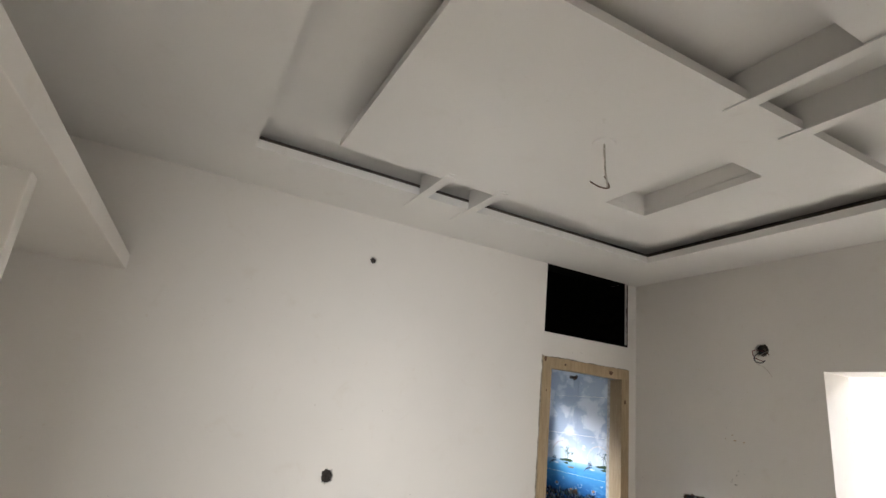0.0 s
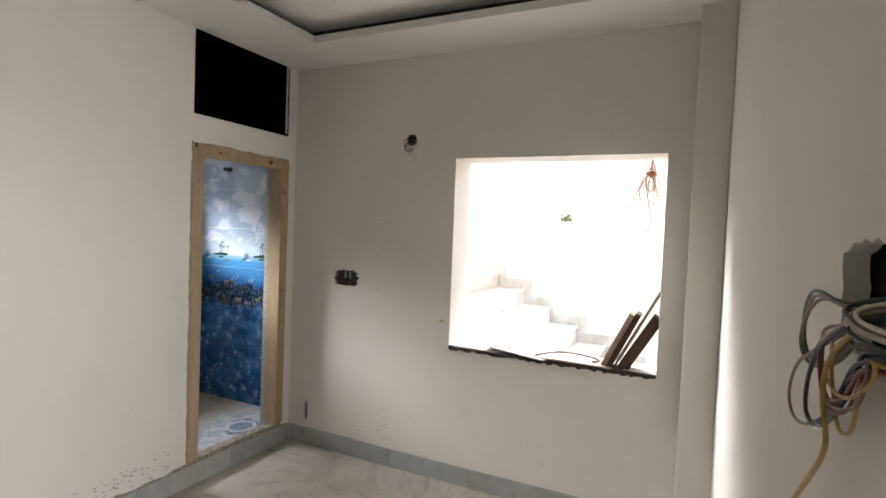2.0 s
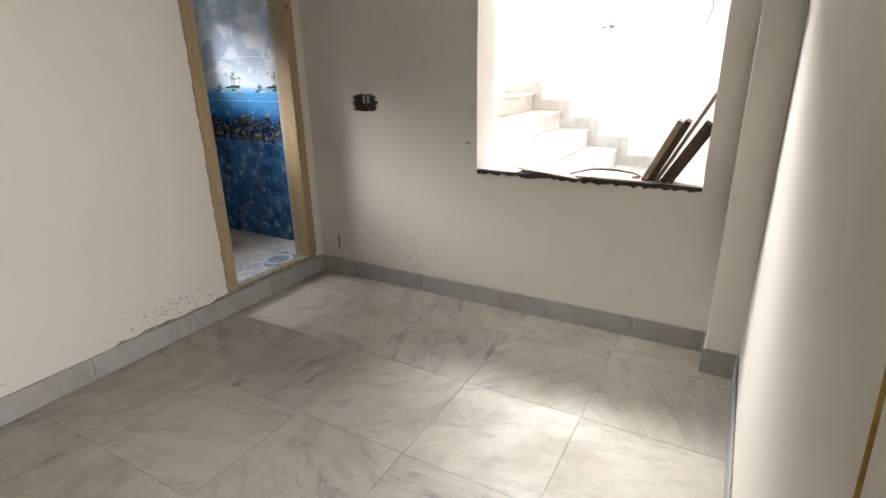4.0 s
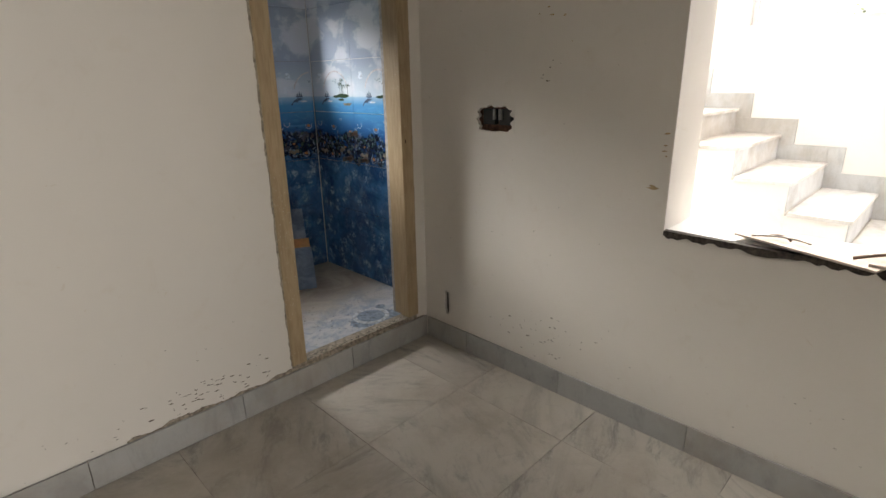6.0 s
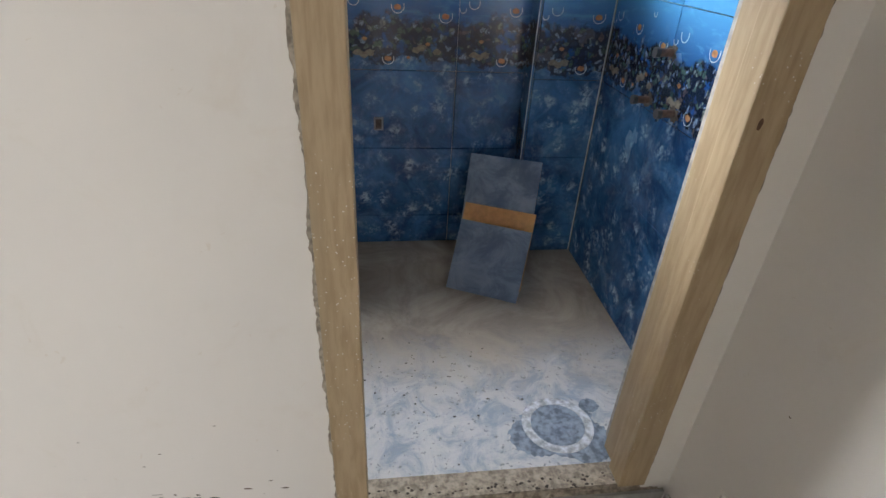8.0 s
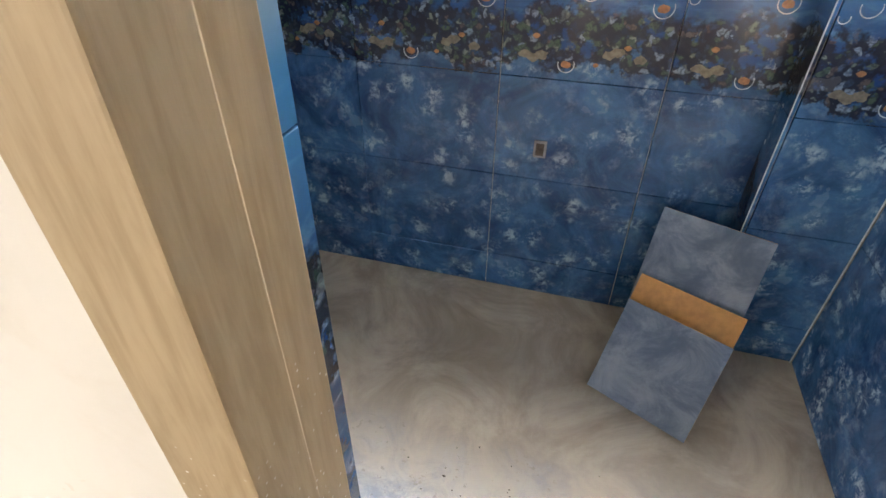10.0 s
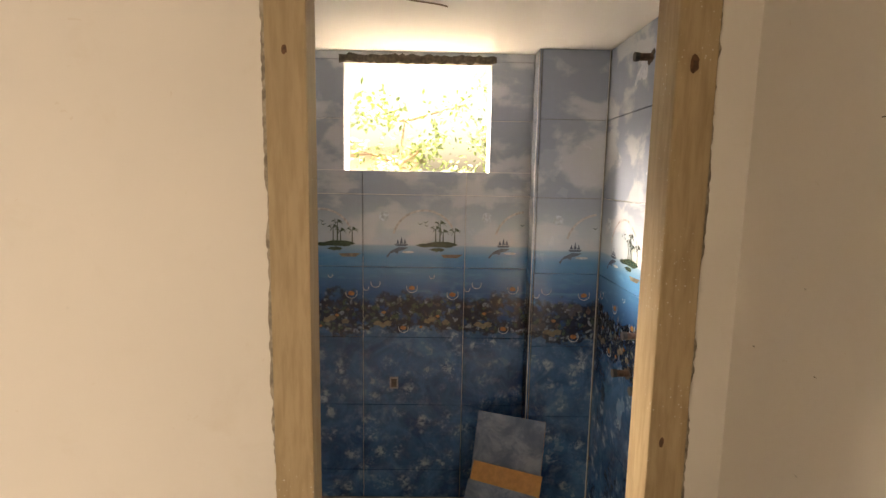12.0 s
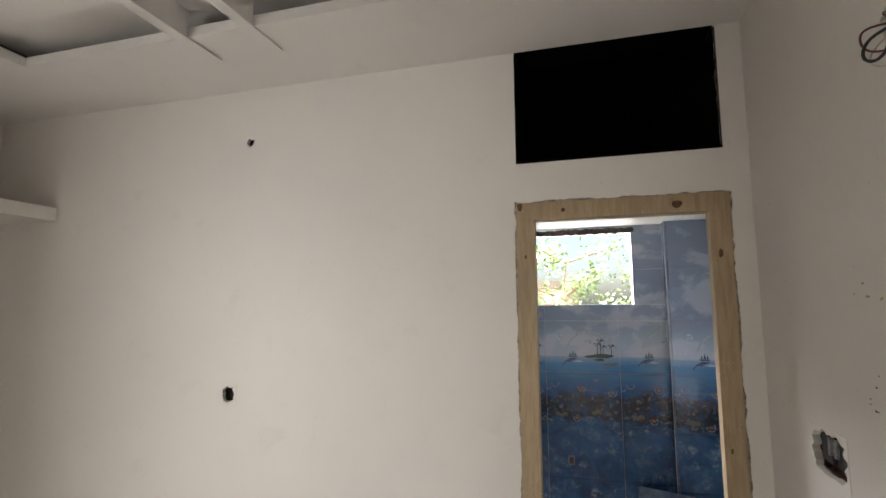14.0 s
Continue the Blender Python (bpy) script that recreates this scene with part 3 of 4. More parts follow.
# ---- broken plaster edge along frame and loft opening ----
def ragged_strip(name, p0, p1, outward, mat, seed, wide=0.016, deep=0.006, stepw=0.012, label="", category="plaster"):
    """A crumbly raised seam along the line p0-p1 on the north wall; outward is the side (dx, dz) on which it frays."""
    r = random.Random(seed)
    bm = bmesh.new()
    ln = math.dist(p0, p1)
    n = max(6, int(ln / stepw))
    prev = None
    drift = 0.5
    for k in range(n + 1):
        f = k / n
        drift = min(1.0, max(0.1, drift + r.uniform(-0.3, 0.3)))
        x, z = p0[0] + (p1[0] - p0[0]) * f, p0[1] + (p1[1] - p0[1]) * f
        w = wide * drift
        a = bm.verts.new((x - outward[0] * 0.003, N + 0.002, z - outward[1] * 0.003))
        b = bm.verts.new((x, N - deep * r.uniform(0.5, 1.1), z))
        c = bm.verts.new((x + outward[0] * w, N - deep * 0.4 * r.random() - 0.001, z + outward[1] * w))
        d = bm.verts.new((x + outward[0] * (w + 0.003), N + 0.002, z + outward[1] * (w + 0.003)))
        if prev:
            for i in range(3):
                bm.faces.new((prev[i], (a, b, c, d)[i], (a, b, c, d)[i + 1], prev[i + 1]))
        prev = (a, b, c, d)
    return tagged(link_bm(name, bm, mat), label, category, kind="structure")


LAB = "crumbled brown mortar edge beside the door frame"
ragged_strip("trim", (DX0, DZ0), (DX0, DZ1 + 0.01), (-1, 0), M_CEMENT, 1, 0.009, 0.004, 0.007, label=LAB)
ragged_strip("trim", (DX1, DZ0), (DX1, DZ1), (1, 0), M_CEMENT, 2, 0.010, 0.004, 0.007, label=LAB)
ragged_strip("trim", (DX0, DZ1), (DX1, DZ1), (0, 1), M_CEMENT, 3, 0.010, 0.004, 0.007, label=LAB)
# The next two loft edges take the painted shade colour as well.
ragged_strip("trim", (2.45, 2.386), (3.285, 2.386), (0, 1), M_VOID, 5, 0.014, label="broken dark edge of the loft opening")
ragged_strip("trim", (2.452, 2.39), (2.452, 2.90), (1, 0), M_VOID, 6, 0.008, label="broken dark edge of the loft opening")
ragged_strip("trim", (3.283, 2.39), (3.283, 2.90), (-1, 0), M_SOIL, 7, 0.010, label="broken dark edge of the loft opening")
ragged_strip("trim", (1.7, 0.132), (DX0 + 0.9, 0.132), (0, 1), M_CEMENT, 8, 0.018, 0.008, label="rough mortar line above the skirting")
bm = bmesh.new()
rnd = random.Random(21)
for k in range(110):
    cx, cy = rnd.uniform(DX0 + 0.02, DX1 - 0.02), rnd.uniform(N + 0.002, N + 0.04)
    r0 = rnd.uniform(0.001, 0.0045)
    bmesh.ops.create_icosphere(bm, subdivisions=1, radius=r0, matrix=Matrix.Translation((cx, cy, DZ0 - 0.006)) @ Matrix.Diagonal((rnd.uniform(0.8, 2), rnd.uniform(0.8, 1.3), 0.5, 1)))
tagged(link_bm("mortar_crumbs", bm, M_SOIL), "loose mortar crumbs along the door sill", "debris", kind="stuff")

# ---- bathroom wall tiles ----
ROWS_Z = [BF + 0.001, 0.275, 0.62, 0.965, 1.31, 1.655, 2.0, BC - 0.001]


def minus(cell, hole):
    """What is left of the rectangle cell (u0, u1, w0, w1) outside hole, as rectangles."""
    u0, u1, w0, w1 = cell
    a0, a1, b0, b1 = hole
    if a0 >= u1 or a1 <= u0 or b0 >= w1 or b1 <= w0:
        return [cell]
    out = [(u0, u1, w0, b0), (u0, u1, b1, w1), (u0, a0, max(w0, b0), min(w1, b1)), (a1, u1, max(w0, b0), min(w1, b1))]
    return [c for c in out if c[1] - c[0] > 0.012 and c[3] - c[2] > 0.012]


def tile_wall(owner, cols, place, hole=(9, 9, 9, 9)):
    for u0, u1 in cols:
        for w0, w1 in zip(ROWS_Z, ROWS_Z[1:]):
            for a0, a1, b0, b1 in minus((u0, u1, w0, w1), hole):
                piece("tile", a1 - a0 - 0.0022, b1 - b0 - 0.0022, place((a0 + a1) / 2, (b0 + b1) / 2), M_TILE, owner)


TW = 0.485
north, east, west, duct = (bpy.data.objects[n] for n in ("bathroom_wall_north", "bathroom_wall_east", "bathroom_wall_west", "pipe_duct"))
back_cols = spans(BW_ + 0.002, 3.224, 2.43, TW)
tile_wall(north, back_cols, lambda u, w: pose(u, BN, w, 90), BWIN)
tile_wall(duct, [(3.227, BE - 0.002)], lambda u, w: pose(u, 4.485, w, 90))
tile_wall(duct, [(4.487, BN - 0.001)], lambda u, w: pose(3.2135, u, w, 90, 0, -90))
side_cols = spans(BS + 0.002, 4.483, 3.998, TW)
tile_wall(east, side_cols, lambda u, w: pose(BE, u, w, 90, 0, -90))
tile_wall(west, spans(BS + 0.002, BN - 0.002, 4.2, TW), lambda u, w: pose(BW_, u, w, 90, 0, 90))
# tiled reveals behind the frame
reveal = tagged(box("door_reveal", (DX0 - 0.002, N + 0.127, BF), (DX0 + 0.022, BS, DZ1 - 0.06), M_GROUT), "tiled reveal behind the door frame", "reveal", kind="structure")
for w0, w1 in zip(ROWS_Z[:-1], ROWS_Z[1:-1] + [DZ1 - 0.06]):
    piece("tile", BS - N - 0.131, w1 - w0 - 0.002, pose(DX0 + 0.033, (N + 0.127 + BS) / 2, (w0 + w1) / 2, 90, 0, 90), M_TILE, reveal)
reveal_r = tagged(box("door_reveal", (DX1 - 0.022, N + 0.127, BF), (DX1 + 0.002, BS, DZ1 - 0.06), M_REVEAL), "grey cement reveal behind the door frame", "reveal", kind="structure")
# bright corner strips on the duct
for nm, tx, ty in (("corner_trim", 3.2135, 4.485), ("corner_trim", BE - 0.006, 4.482)):
    tagged(box(nm, (tx - 0.001, ty - 0.002, BF + 0.002), (tx + 0.002, ty + 0.001, BC - 0.002), M_TRIM), "pale grey grout strip up the tiled corner", "trim", kind="structure")


# ---- pictures printed on the tiles ----
def disc(bm, u, w, ru, rw, n=10, seed=0, rough=0.0):
    r = random.Random(seed)
    bm.faces.new([bm.verts.new((u + math.cos(2 * math.pi * i / n) * ru * (1 - rough * r.random()), w + math.sin(2 * math.pi * i / n) * rw * (1 - rough * r.random()), 0)) for i in range(n)])


def arc(bm, u, w, r, width, a0, a1, n=14):
    row = []
    for i in range(n + 1):
        a = radians(a0 + (a1 - a0) * i / n)
        row.append([bm.verts.new((u + math.cos(a) * q, w + math.sin(a) * q, 0)) for q in (r, r + width)])
    for p, q in zip(row, row[1:]):
        bm.faces.new((p[0], q[0], q[1], p[1]))


def poly(bm, pts):
    bm.faces.new([bm.verts.new((u, w, 0)) for u, w in pts])


def palm(bm, u, w, h):
    poly(bm, [(u - 0.003, w), (u + 0.003, w), (u + 0.002, w + h), (u - 0.002, w + h)])
    for a in (-20, 20, 60, 110, 150, 200, 235):
        c, s_ = math.cos(radians(a)), math.sin(radians(a))
        poly(bm, [(u, w + h - 0.004), (u + 0.016 * c - 0.007 * s_, w + h + 0.012 * s_ + 0.005), (u + 0.033 * c, w + h + 0.02 * s_ - 0.009), (u + 0.016 * c, w + h + 0.006 * s_)])


H = 1.418


def motif(umax):
    """One tile's picture, as (name, mesh) pairs by ink."""
    got = []

    def ink(name, mat, draw):
        bm = bmesh.new()
        draw(bm)
        for f in [f for f in bm.faces if max(v.co.x for v in f.verts) > umax]:
            bm.faces.remove(f)
        me = bpy.data.meshes.new(name)
        bmesh.ops.recalc_face_normals(bm, faces=bm.faces)
        bm.to_mesh(me)
        bm.free()
        me.materials.append(mat)
        got.append((name, me))

    def green(bm):
        disc(bm, 0.37, H + 0.003, 0.085, 0.016, 22, 3, 0.25)
        disc(bm, 0.30, H - 0.001, 0.05, 0.010, 16, 5, 0.3)
        disc(bm, 0.35, H - 0.022, 0.045, 0.012, 16, 9, 0.6)
        for u, h in ((0.345, 0.075), (0.365, 0.10), (0.435, 0.065), (0.38, 0.06)):
            palm(bm, u, H + 0.004, h)
        for u, w in ((0.27, 0.10), (0.295, 0.108), (0.30, 0.092)):
            poly(bm, [(u - 0.014, H + w + 0.008), (u, H + w), (u + 0.014, H + w + 0.008), (u, H + w - 0.005)])

    def grey(bm):
        poly(bm, [(0.11, H - 0.055), (0.135, H - 0.028), (0.17, H - 0.010), (0.215, H - 0.012), (0.195, H - 0.024), (0.17, H - 0.03), (0.165, H - 0.043), (0.15, H - 0.036), (0.13, H - 0.042), (0.118, H - 0.062)])
        poly(bm, [(0.15, H + 0.004), (0.215, H + 0.004), (0.205, H - 0.006), (0.16, H - 0.006)])
        for u, h in ((0.165, 0.028), (0.182, 0.04), (0.198, 0.03)):
            poly(bm, [(u - 0.007, H + 0.006), (u + 0.008, H + 0.006), (u + 0.001, H + h)])

    def white(bm):
        disc(bm, 0.10, H + 0.135, 0.026, 0.026, 16, 2, 0.15)
        for u, w, r in ((0.06, -0.185, 0.026), (0.235, -0.205, 0.030), (0.43, -0.235, 0.032), (0.33, -0.15, 0.012), (0.195, -0.405, 0.028), (0.015, -0.21, 0.014)):
            arc(bm, u, H + w, r * 0.8, 0.0028, 165, 385)
        disc(bm, 0.215, H - 0.034, 0.03, 0.006)

    def orange(bm):
        for u, w, r in ((0.235, -0.208, 0.017), (0.43, -0.238, 0.018), (0.195, -0.405, 0.017), (0.10, -0.33, 0.012), (0.36, -0.345, 0.012), (0.28, -0.40, 0.010)):
            disc(bm, u, H + w, r, r * 0.7, 10, int(u * 99), 0.25)

    def sand(bm):
        poly(bm, [(0.37, H - 0.045), (0.385, H - 0.06), (0.45, H - 0.06), (0.475, H - 0.042)])
        for k, (u, w) in enumerate(((0.07, -0.385), (0.095, -0.392), (0.12, -0.383), (0.31, -0.37), (0.335, -0.36), (0.40, -0.375))):
            disc(bm, u, H + w, 0.024, 0.016, 12, k, 0.4)

    def bow(bm):
        arc(bm, 0.29, H + 0.015, 0.145, 0.010, 28, 165, 20)

    for nm, mat, draw in (("rainbow_print", M_INK_RAINBOW, bow), ("island_print", M_INK_GREEN, green), ("dolphin_print", M_INK_DARK, grey), ("bubble_print", M_INK_WHITE, white), ("fish_print", M_INK_ORANGE, orange), ("sand_print", M_INK_SAND, sand)):
        ink(nm, mat, draw)
    return got


full, narrow = motif(0.484), motif(0.285)


def lay(owner, pics, m):
    for nm, me in pics:
        ob = new(nm, me)
        ob.parent = owner
        ob.matrix_basis = m


for k in range(-2, 1):
    lay(north, full, pose(2.43 + TW * k, BN - 0.0015, 0, 90))
lay(north, narrow, pose(2.43 + TW, BN - 0.0015, 0, 90))
lay(duct, narrow, pose(3.227, 4.4835, 0, 90))
for yy in (4.483, 3.998):
    lay(east, full, pose(BE - 0.0015, yy, 0, 90, 0, -90))
lay(west, full, pose(BW_ + 0.0015, 4.2, 0, 90, 0, 90))
lay(west, full, pose(BW_ + 0.0015, 3.705, 0, 90, 0, 90))

# ---- loose things in the bathroom ----
def loose_tile(w, h, face_mat, label, m, name="loose_tile"):
    root = tagged(new(name), label, "tile", "tiles leaning in the bathroom corner")
    root.matrix_world = m
    for nm, y0, y1, mat in (("glaze", -0.009, -0.006, face_mat), ("body", -0.0058, 0.0, M_TERRA)):
        bm = bmesh.new()
        add_box(bm, (-w / 2, y0, 0), (w / 2, y1, h), 0.0008)
        link_bm(nm, bm, mat, root)
    return root


loose_tile(0.325, 0.53, M_LOOSE, "dusty blue-grey tile leaning against the tiled wall", pose(3.075, 4.30, BF + 0.003, -22, 0, -22))
loose_tile(0.325, 0.348, M_TERRA, "terracotta-backed tile turned face to the wall", pose(3.04, 4.205, BF + 0.002, -33, 0, -25))
loose_tile(0.318, 0.312, M_LOOSE, "dusty blue-grey tile leaning in front of others", pose(3.006, 4.12, BF + 0.002, -35, 0, -26))
bm = bmesh.new()
arcs = []
for i in range(40):
    a = 2 * math.pi * i / 40
    arcs.append([bm.verts.new((3.13 + math.cos(a) * r, 3.41 + math.sin(a) * r * 0.95, BF + z)) for r, z in ((0.086, 0.0005), (0.09, 0.003), (0.112, 0.003), (0.118, 0.0005))])
for p, q in zip(arcs, arcs[1:] + arcs[:1]):
    for i in range(3):
        bm.faces.new((p[i], q[i], q[i + 1], p[i + 1]))
M_SLURRY = plain("blue_grey_slurry", (0.20, 0.25, 0.33), 0.9, 0.45, 45, bump=0.3)
patch = bmesh.new()
rnd = random.Random(41)
for px, py, pr in ((3.13, 3.40, 0.135), (3.05, 3.37, 0.09), (3.26, 3.48, 0.035), (3.20, 3.34, 0.10)):
    patch.faces.new([patch.verts.new((px + math.cos(a) * pr * f, py + math.sin(a) * pr * f * 0.85, BF + 0.0009 + pr * 0.002)) for a, f in [(2 * math.pi * i / 50, rnd.uniform(0.88, 1.04)) for i in range(50)]])
tagged(link_bm("slurry_stain", patch, M_SLURRY), "blue-grey dried slurry round the floor drain", "stain", kind="stuff")
bits = bmesh.new()
for k in range(60):
    r0 = rnd.uniform(0.001, 0.0035)
    bmesh.ops.create_icosphere(bits, subdivisions=1, radius=r0, matrix=Matrix.Translation((rnd.gauss(2.68, 0.14), rnd.gauss(3.62, 0.14), BF + r0 * 0.3)) @ Matrix.Diagonal((rnd.uniform(0.8, 1.8), 1, 0.6, 1)))
tagged(link_bm("floor_grit", bits, M_SOIL), "dark grit scattered on the dusty bathroom floor", "debris", kind="stuff")


def pipe_stub(y, z, seed, turn):
    """A capped water pipe that sticks out of a chipped hole in the tiles."""
    root = tagged(empty("pipe_stub", (BE, y, z)), "dark capped water pipe stub in chipped tiles", "pipe", "pipe stubs in the shower wall")
    r = random.Random(seed)
    bm = bmesh.new()
    bm.faces.new([bm.verts.new((-0.0022, math.cos(a) * 0.034 * f, math.sin(a) * 0.028 * f)) for a, f in [(2 * math.pi * i / 18, r.uniform(0.6, 1.15)) for i in range(18)]])
    part("chipped_hole", bm, M_SOIL, root, "broken dark mortar")
    bm = bmesh.new()
    bmesh.ops.create_cone(bm, cap_ends=True, segments=14, radius1=0.013, radius2=0.013, depth=0.05, matrix=pose(-0.027, 0, 0, 0, 90, turn))
    part("pipe", bm, M_RUSTPIPE, root)
    bm = bmesh.new()
    bmesh.ops.create_cone(bm, cap_ends=True, segments=8, radius1=0.017, radius2=0.016, depth=0.016, matrix=pose(-0.055, -0.028 * math.sin(radians(turn)), 0, 0, 90, turn))
    part("cap", bm, M_BLACK, root, "black plastic cap")


M_RUSTPIPE = plain("rusty_pipe", (0.09, 0.055, 0.04), 0.7, 0.4, 60, 0.3)
for py, pz, sd in ((3.985, 1.172, 1), (4.062, 1.0, 2), (3.885, 1.002, 3), (4.04, 2.17, 4)):
    pipe_stub(py, pz, sd, 0)
M_LIME = plain("dried_lime", (0.50, 0.53, 0.58), 0.9, 0.4, 50, bump=0.4)
tagged(link_bm("drain_ring", bm, M_LIME), "ring of dried white cement on the bathroom floor", "drain")
pipe = tagged(box("pipe_box", (2.56, BN - 0.008, 0.705), (2.602, BN - 0.0015, 0.765), M_GREY, bevel=0.003), "small grey tap outlet box in the tiled wall", "outlet")
box("opening", (2.568, BN - 0.0095, 0.714), (2.594, BN - 0.0082, 0.756), M_SOIL, pipe, "dark opening")
tagged(tube("ceiling_wire", [(2.66, 3.9, BC), (2.70, 3.88, BC - 0.015), (2.76, 3.92, BC - 0.004), (2.80, 3.93, BC - 0.012)], 0.0025, WIRE["brown"]), "short brown wire end at the bathroom ceiling", "wire")
# A dark ragged strip stands in for the shaded gap above the window.
bm = bmesh.new()
rnd = random.Random(8)
prev = None
for k in range(46):
    x = BWIN[0] - 0.02 + (BWIN[1] - BWIN[0] + 0.04) * k / 45
    a, b = bm.verts.new((x, BN - 0.004, BWIN[3] + 0.018 + rnd.uniform(0, 0.012))), bm.verts.new((x, BN - 0.004, BWIN[3] - 0.004 - rnd.uniform(0, 0.016)))
    c = bm.verts.new((x, BN + 0.06, BWIN[3] - 0.004))
    if prev:
        bm.faces.new((prev[0], a, b, prev[1]))
        bm.faces.new((prev[1], b, c, prev[2]))
    prev = (a, b, c)
tagged(link_bm("window_head_gap", bm, M_SOIL), "dark strip painted for the ragged gap over the bathroom window", "lintel", kind="structure")

# ---- chased holes in the walls ----
def chase(name, axis, face, out, h, depth, mat, seed, label, category, rough=0.22):
    root = tagged(new(name), label, category)
    u0, u1, w0, w1 = rect(h, 0.995)
    link_bm("pocket", cavity(axis, face, -out * depth, u0, u1, w0, w1), mat, root)
    link_bm("lip", ragged_ring(axis, face, out, h[0], h[1], h[2], h[3], 0.004, seed, rough, 40, min(0.02, depth * 0.6), 2 if name == "wall_hole" else 4), M_WALL, root)
    return root


M_BRICK = plain("chased_brick", (0.17, 0.095, 0.065), 0.95, 0.5, 60, bump=0.9)
sock = chase("socket_hole", 0, E, -1, SOCKET, 0.05, M_BRICK, 1, "ragged socket hole with metal box in the wall", "socket", 0.2)
for k, y in enumerate((2.59, 2.69)):
    bm = bmesh.new()
    add_box(bm, (E + 0.012, y - 0.036, 1.30), (E + 0.046, y + 0.036, 1.375), 0.004)
    part("back_box", bm, M_BLACK, sock, "black switch box")
for y0, y1 in ((2.605, 2.625), (2.65, 2.66)):
    bm = bmesh.new()
    add_box(bm, (E + 0.004, y0, 1.325), (E + 0.02, y1, 1.375), 0.002)
    part("connector", bm, M_STEEL, sock, "grey metal connector")
lamp_hole = chase("lamp_point", 0, E, -1, LAMP_E, 0.05, M_SOIL, 2, "round lamp hole with loose wires hanging out", "wiring")
tube("wire", [(E + 0.03, 2.12, 2.33), (E - 0.03, 2.13, 2.315), (E - 0.05, 2.155, 2.29), (E - 0.045, 2.15, 2.25), (E - 0.03, 2.11, 2.245), (E - 0.03, 2.09, 2.265)], 0.0035, WIRE["black"], lamp_hole)
tube("wire", [(E + 0.03, 2.11, 2.33), (E - 0.02, 2.14, 2.30), (E - 0.04, 2.165, 2.26), (E - 0.03, 2.13, 2.235), (E - 0.02, 2.09, 2.22), (E - 0.02, 2.06, 2.165)], 0.002, WIRE["white"], lamp_hole)
tube("wire", [(E + 0.03, 2.12, 2.34), (E - 0.04, 2.10, 2.345), (E - 0.05, 2.075, 2.33), (E - 0.02, 2.07, 2.30)], 0.0025, WIRE["brown"], lamp_hole)
tube("wire", [(E + 0.03, 2.13, 2.33), (E - 0.04, 2.15, 2.34), (E - 0.05, 2.17, 2.32), (E - 0.04, 2.15, 2.27), (E - 0.02, 2.10, 2.26)], 0.0025, WIRE["red"], lamp_hole)
chase("wall_crack", 0, E, -1, CRACK, 0.03, M_SOIL, 3, "narrow dark slot chased in the wall", "hole")
chase("wall_hole", 1, N, -1, HOLE_HI, 0.05, M_SOIL, 4, "small round hole drilled in the plaster", "hole")
low = chase("wall_hole", 1, N, -1, HOLE_LO, 0.05, M_SOIL, 5, "ragged pipe hole broken in the plaster", "hole", 0.3)

# ---- switch box with its coil of wires on the near wall ----
sbox = chase("switch_box", 1, S, 1, BOX_S, 0.05, M_SOIL, 6, "open switch-box recess stuffed with coloured wires", "switch box", 0.16)
rnd = random.Random(15)


def coil(colour, cx, cz, ru, rw, tilt, start, turns=1.0, fat=0.0017):
    """A wire that leaves the box, bows round an uneven loop in front of the wall and goes back."""
    pts = [(0.62 + rnd.uniform(-0.03, 0.05), S - 0.02, 1.67 + rnd.uniform(-0.02, 0.02)), (0.655 + rnd.uniform(-0.01, 0.02), S + 0.02, 1.668 + rnd.uniform(-0.008, 0.008))]
    n = int(11 * turns)
    for i in range(n):
        a = radians(start) - 2 * math.pi * turns * i / n
        du, dw = math.cos(a) * ru * rnd.uniform(0.94, 1.04), math.sin(a) * rw * rnd.uniform(0.94, 1.04)
        pts.append((cx + du * math.cos(tilt) - dw * math.sin(tilt), S + 0.024 + 0.008 * math.sin(a * 0.5) + rnd.uniform(0, 0.004), cz + du * math.sin(tilt) + dw * math.cos(tilt)))
    pts += [(0.655 + rnd.uniform(-0.02, 0.02), S + 0.022, 1.628 + rnd.uniform(-0.006, 0.02)), (0.61, S - 0.01, 1.64 + rnd.uniform(-0.01, 0.02))]
    tube("wire", pts, fat, WIRE[colour], sbox)


for args in (("green", 0.770, 1.642, 0.088, 0.034, -0.35, 120, 0.82), ("brown", 0.775, 1.640, 0.090, 0.031, -0.38, 120, 0.85), ("brown", 0.760, 1.640, 0.080, 0.030, -0.30, 115, 0.85),
             ("brown", 0.808, 1.575, 0.112, 0.030, -0.42, 130, 0.9), ("blue", 0.745, 1.598, 0.090, 0.026, -0.62, 130, 0.9), ("blue", 0.750, 1.596, 0.082, 0.024, -0.62, 130, 0.9), ("black", 0.735, 1.602, 0.085, 0.028, -0.66, 120, 0.9),
             ("yellow", 0.695, 1.626, 0.062, 0.027, -0.25, 100, 0.9), ("red", 0.705, 1.620, 0.052, 0.032, -0.7, 110, 0.8), ("red", 0.715, 1.622, 0.050, 0.030, -0.6, 110, 0.8), ("brown", 0.700, 1.618, 0.06, 0.030, -0.4, 110, 0.9), ("yellow", 0.700, 1.610, 0.030, 0.042, 0.15, 80, 0.75)):
    coil(*args)
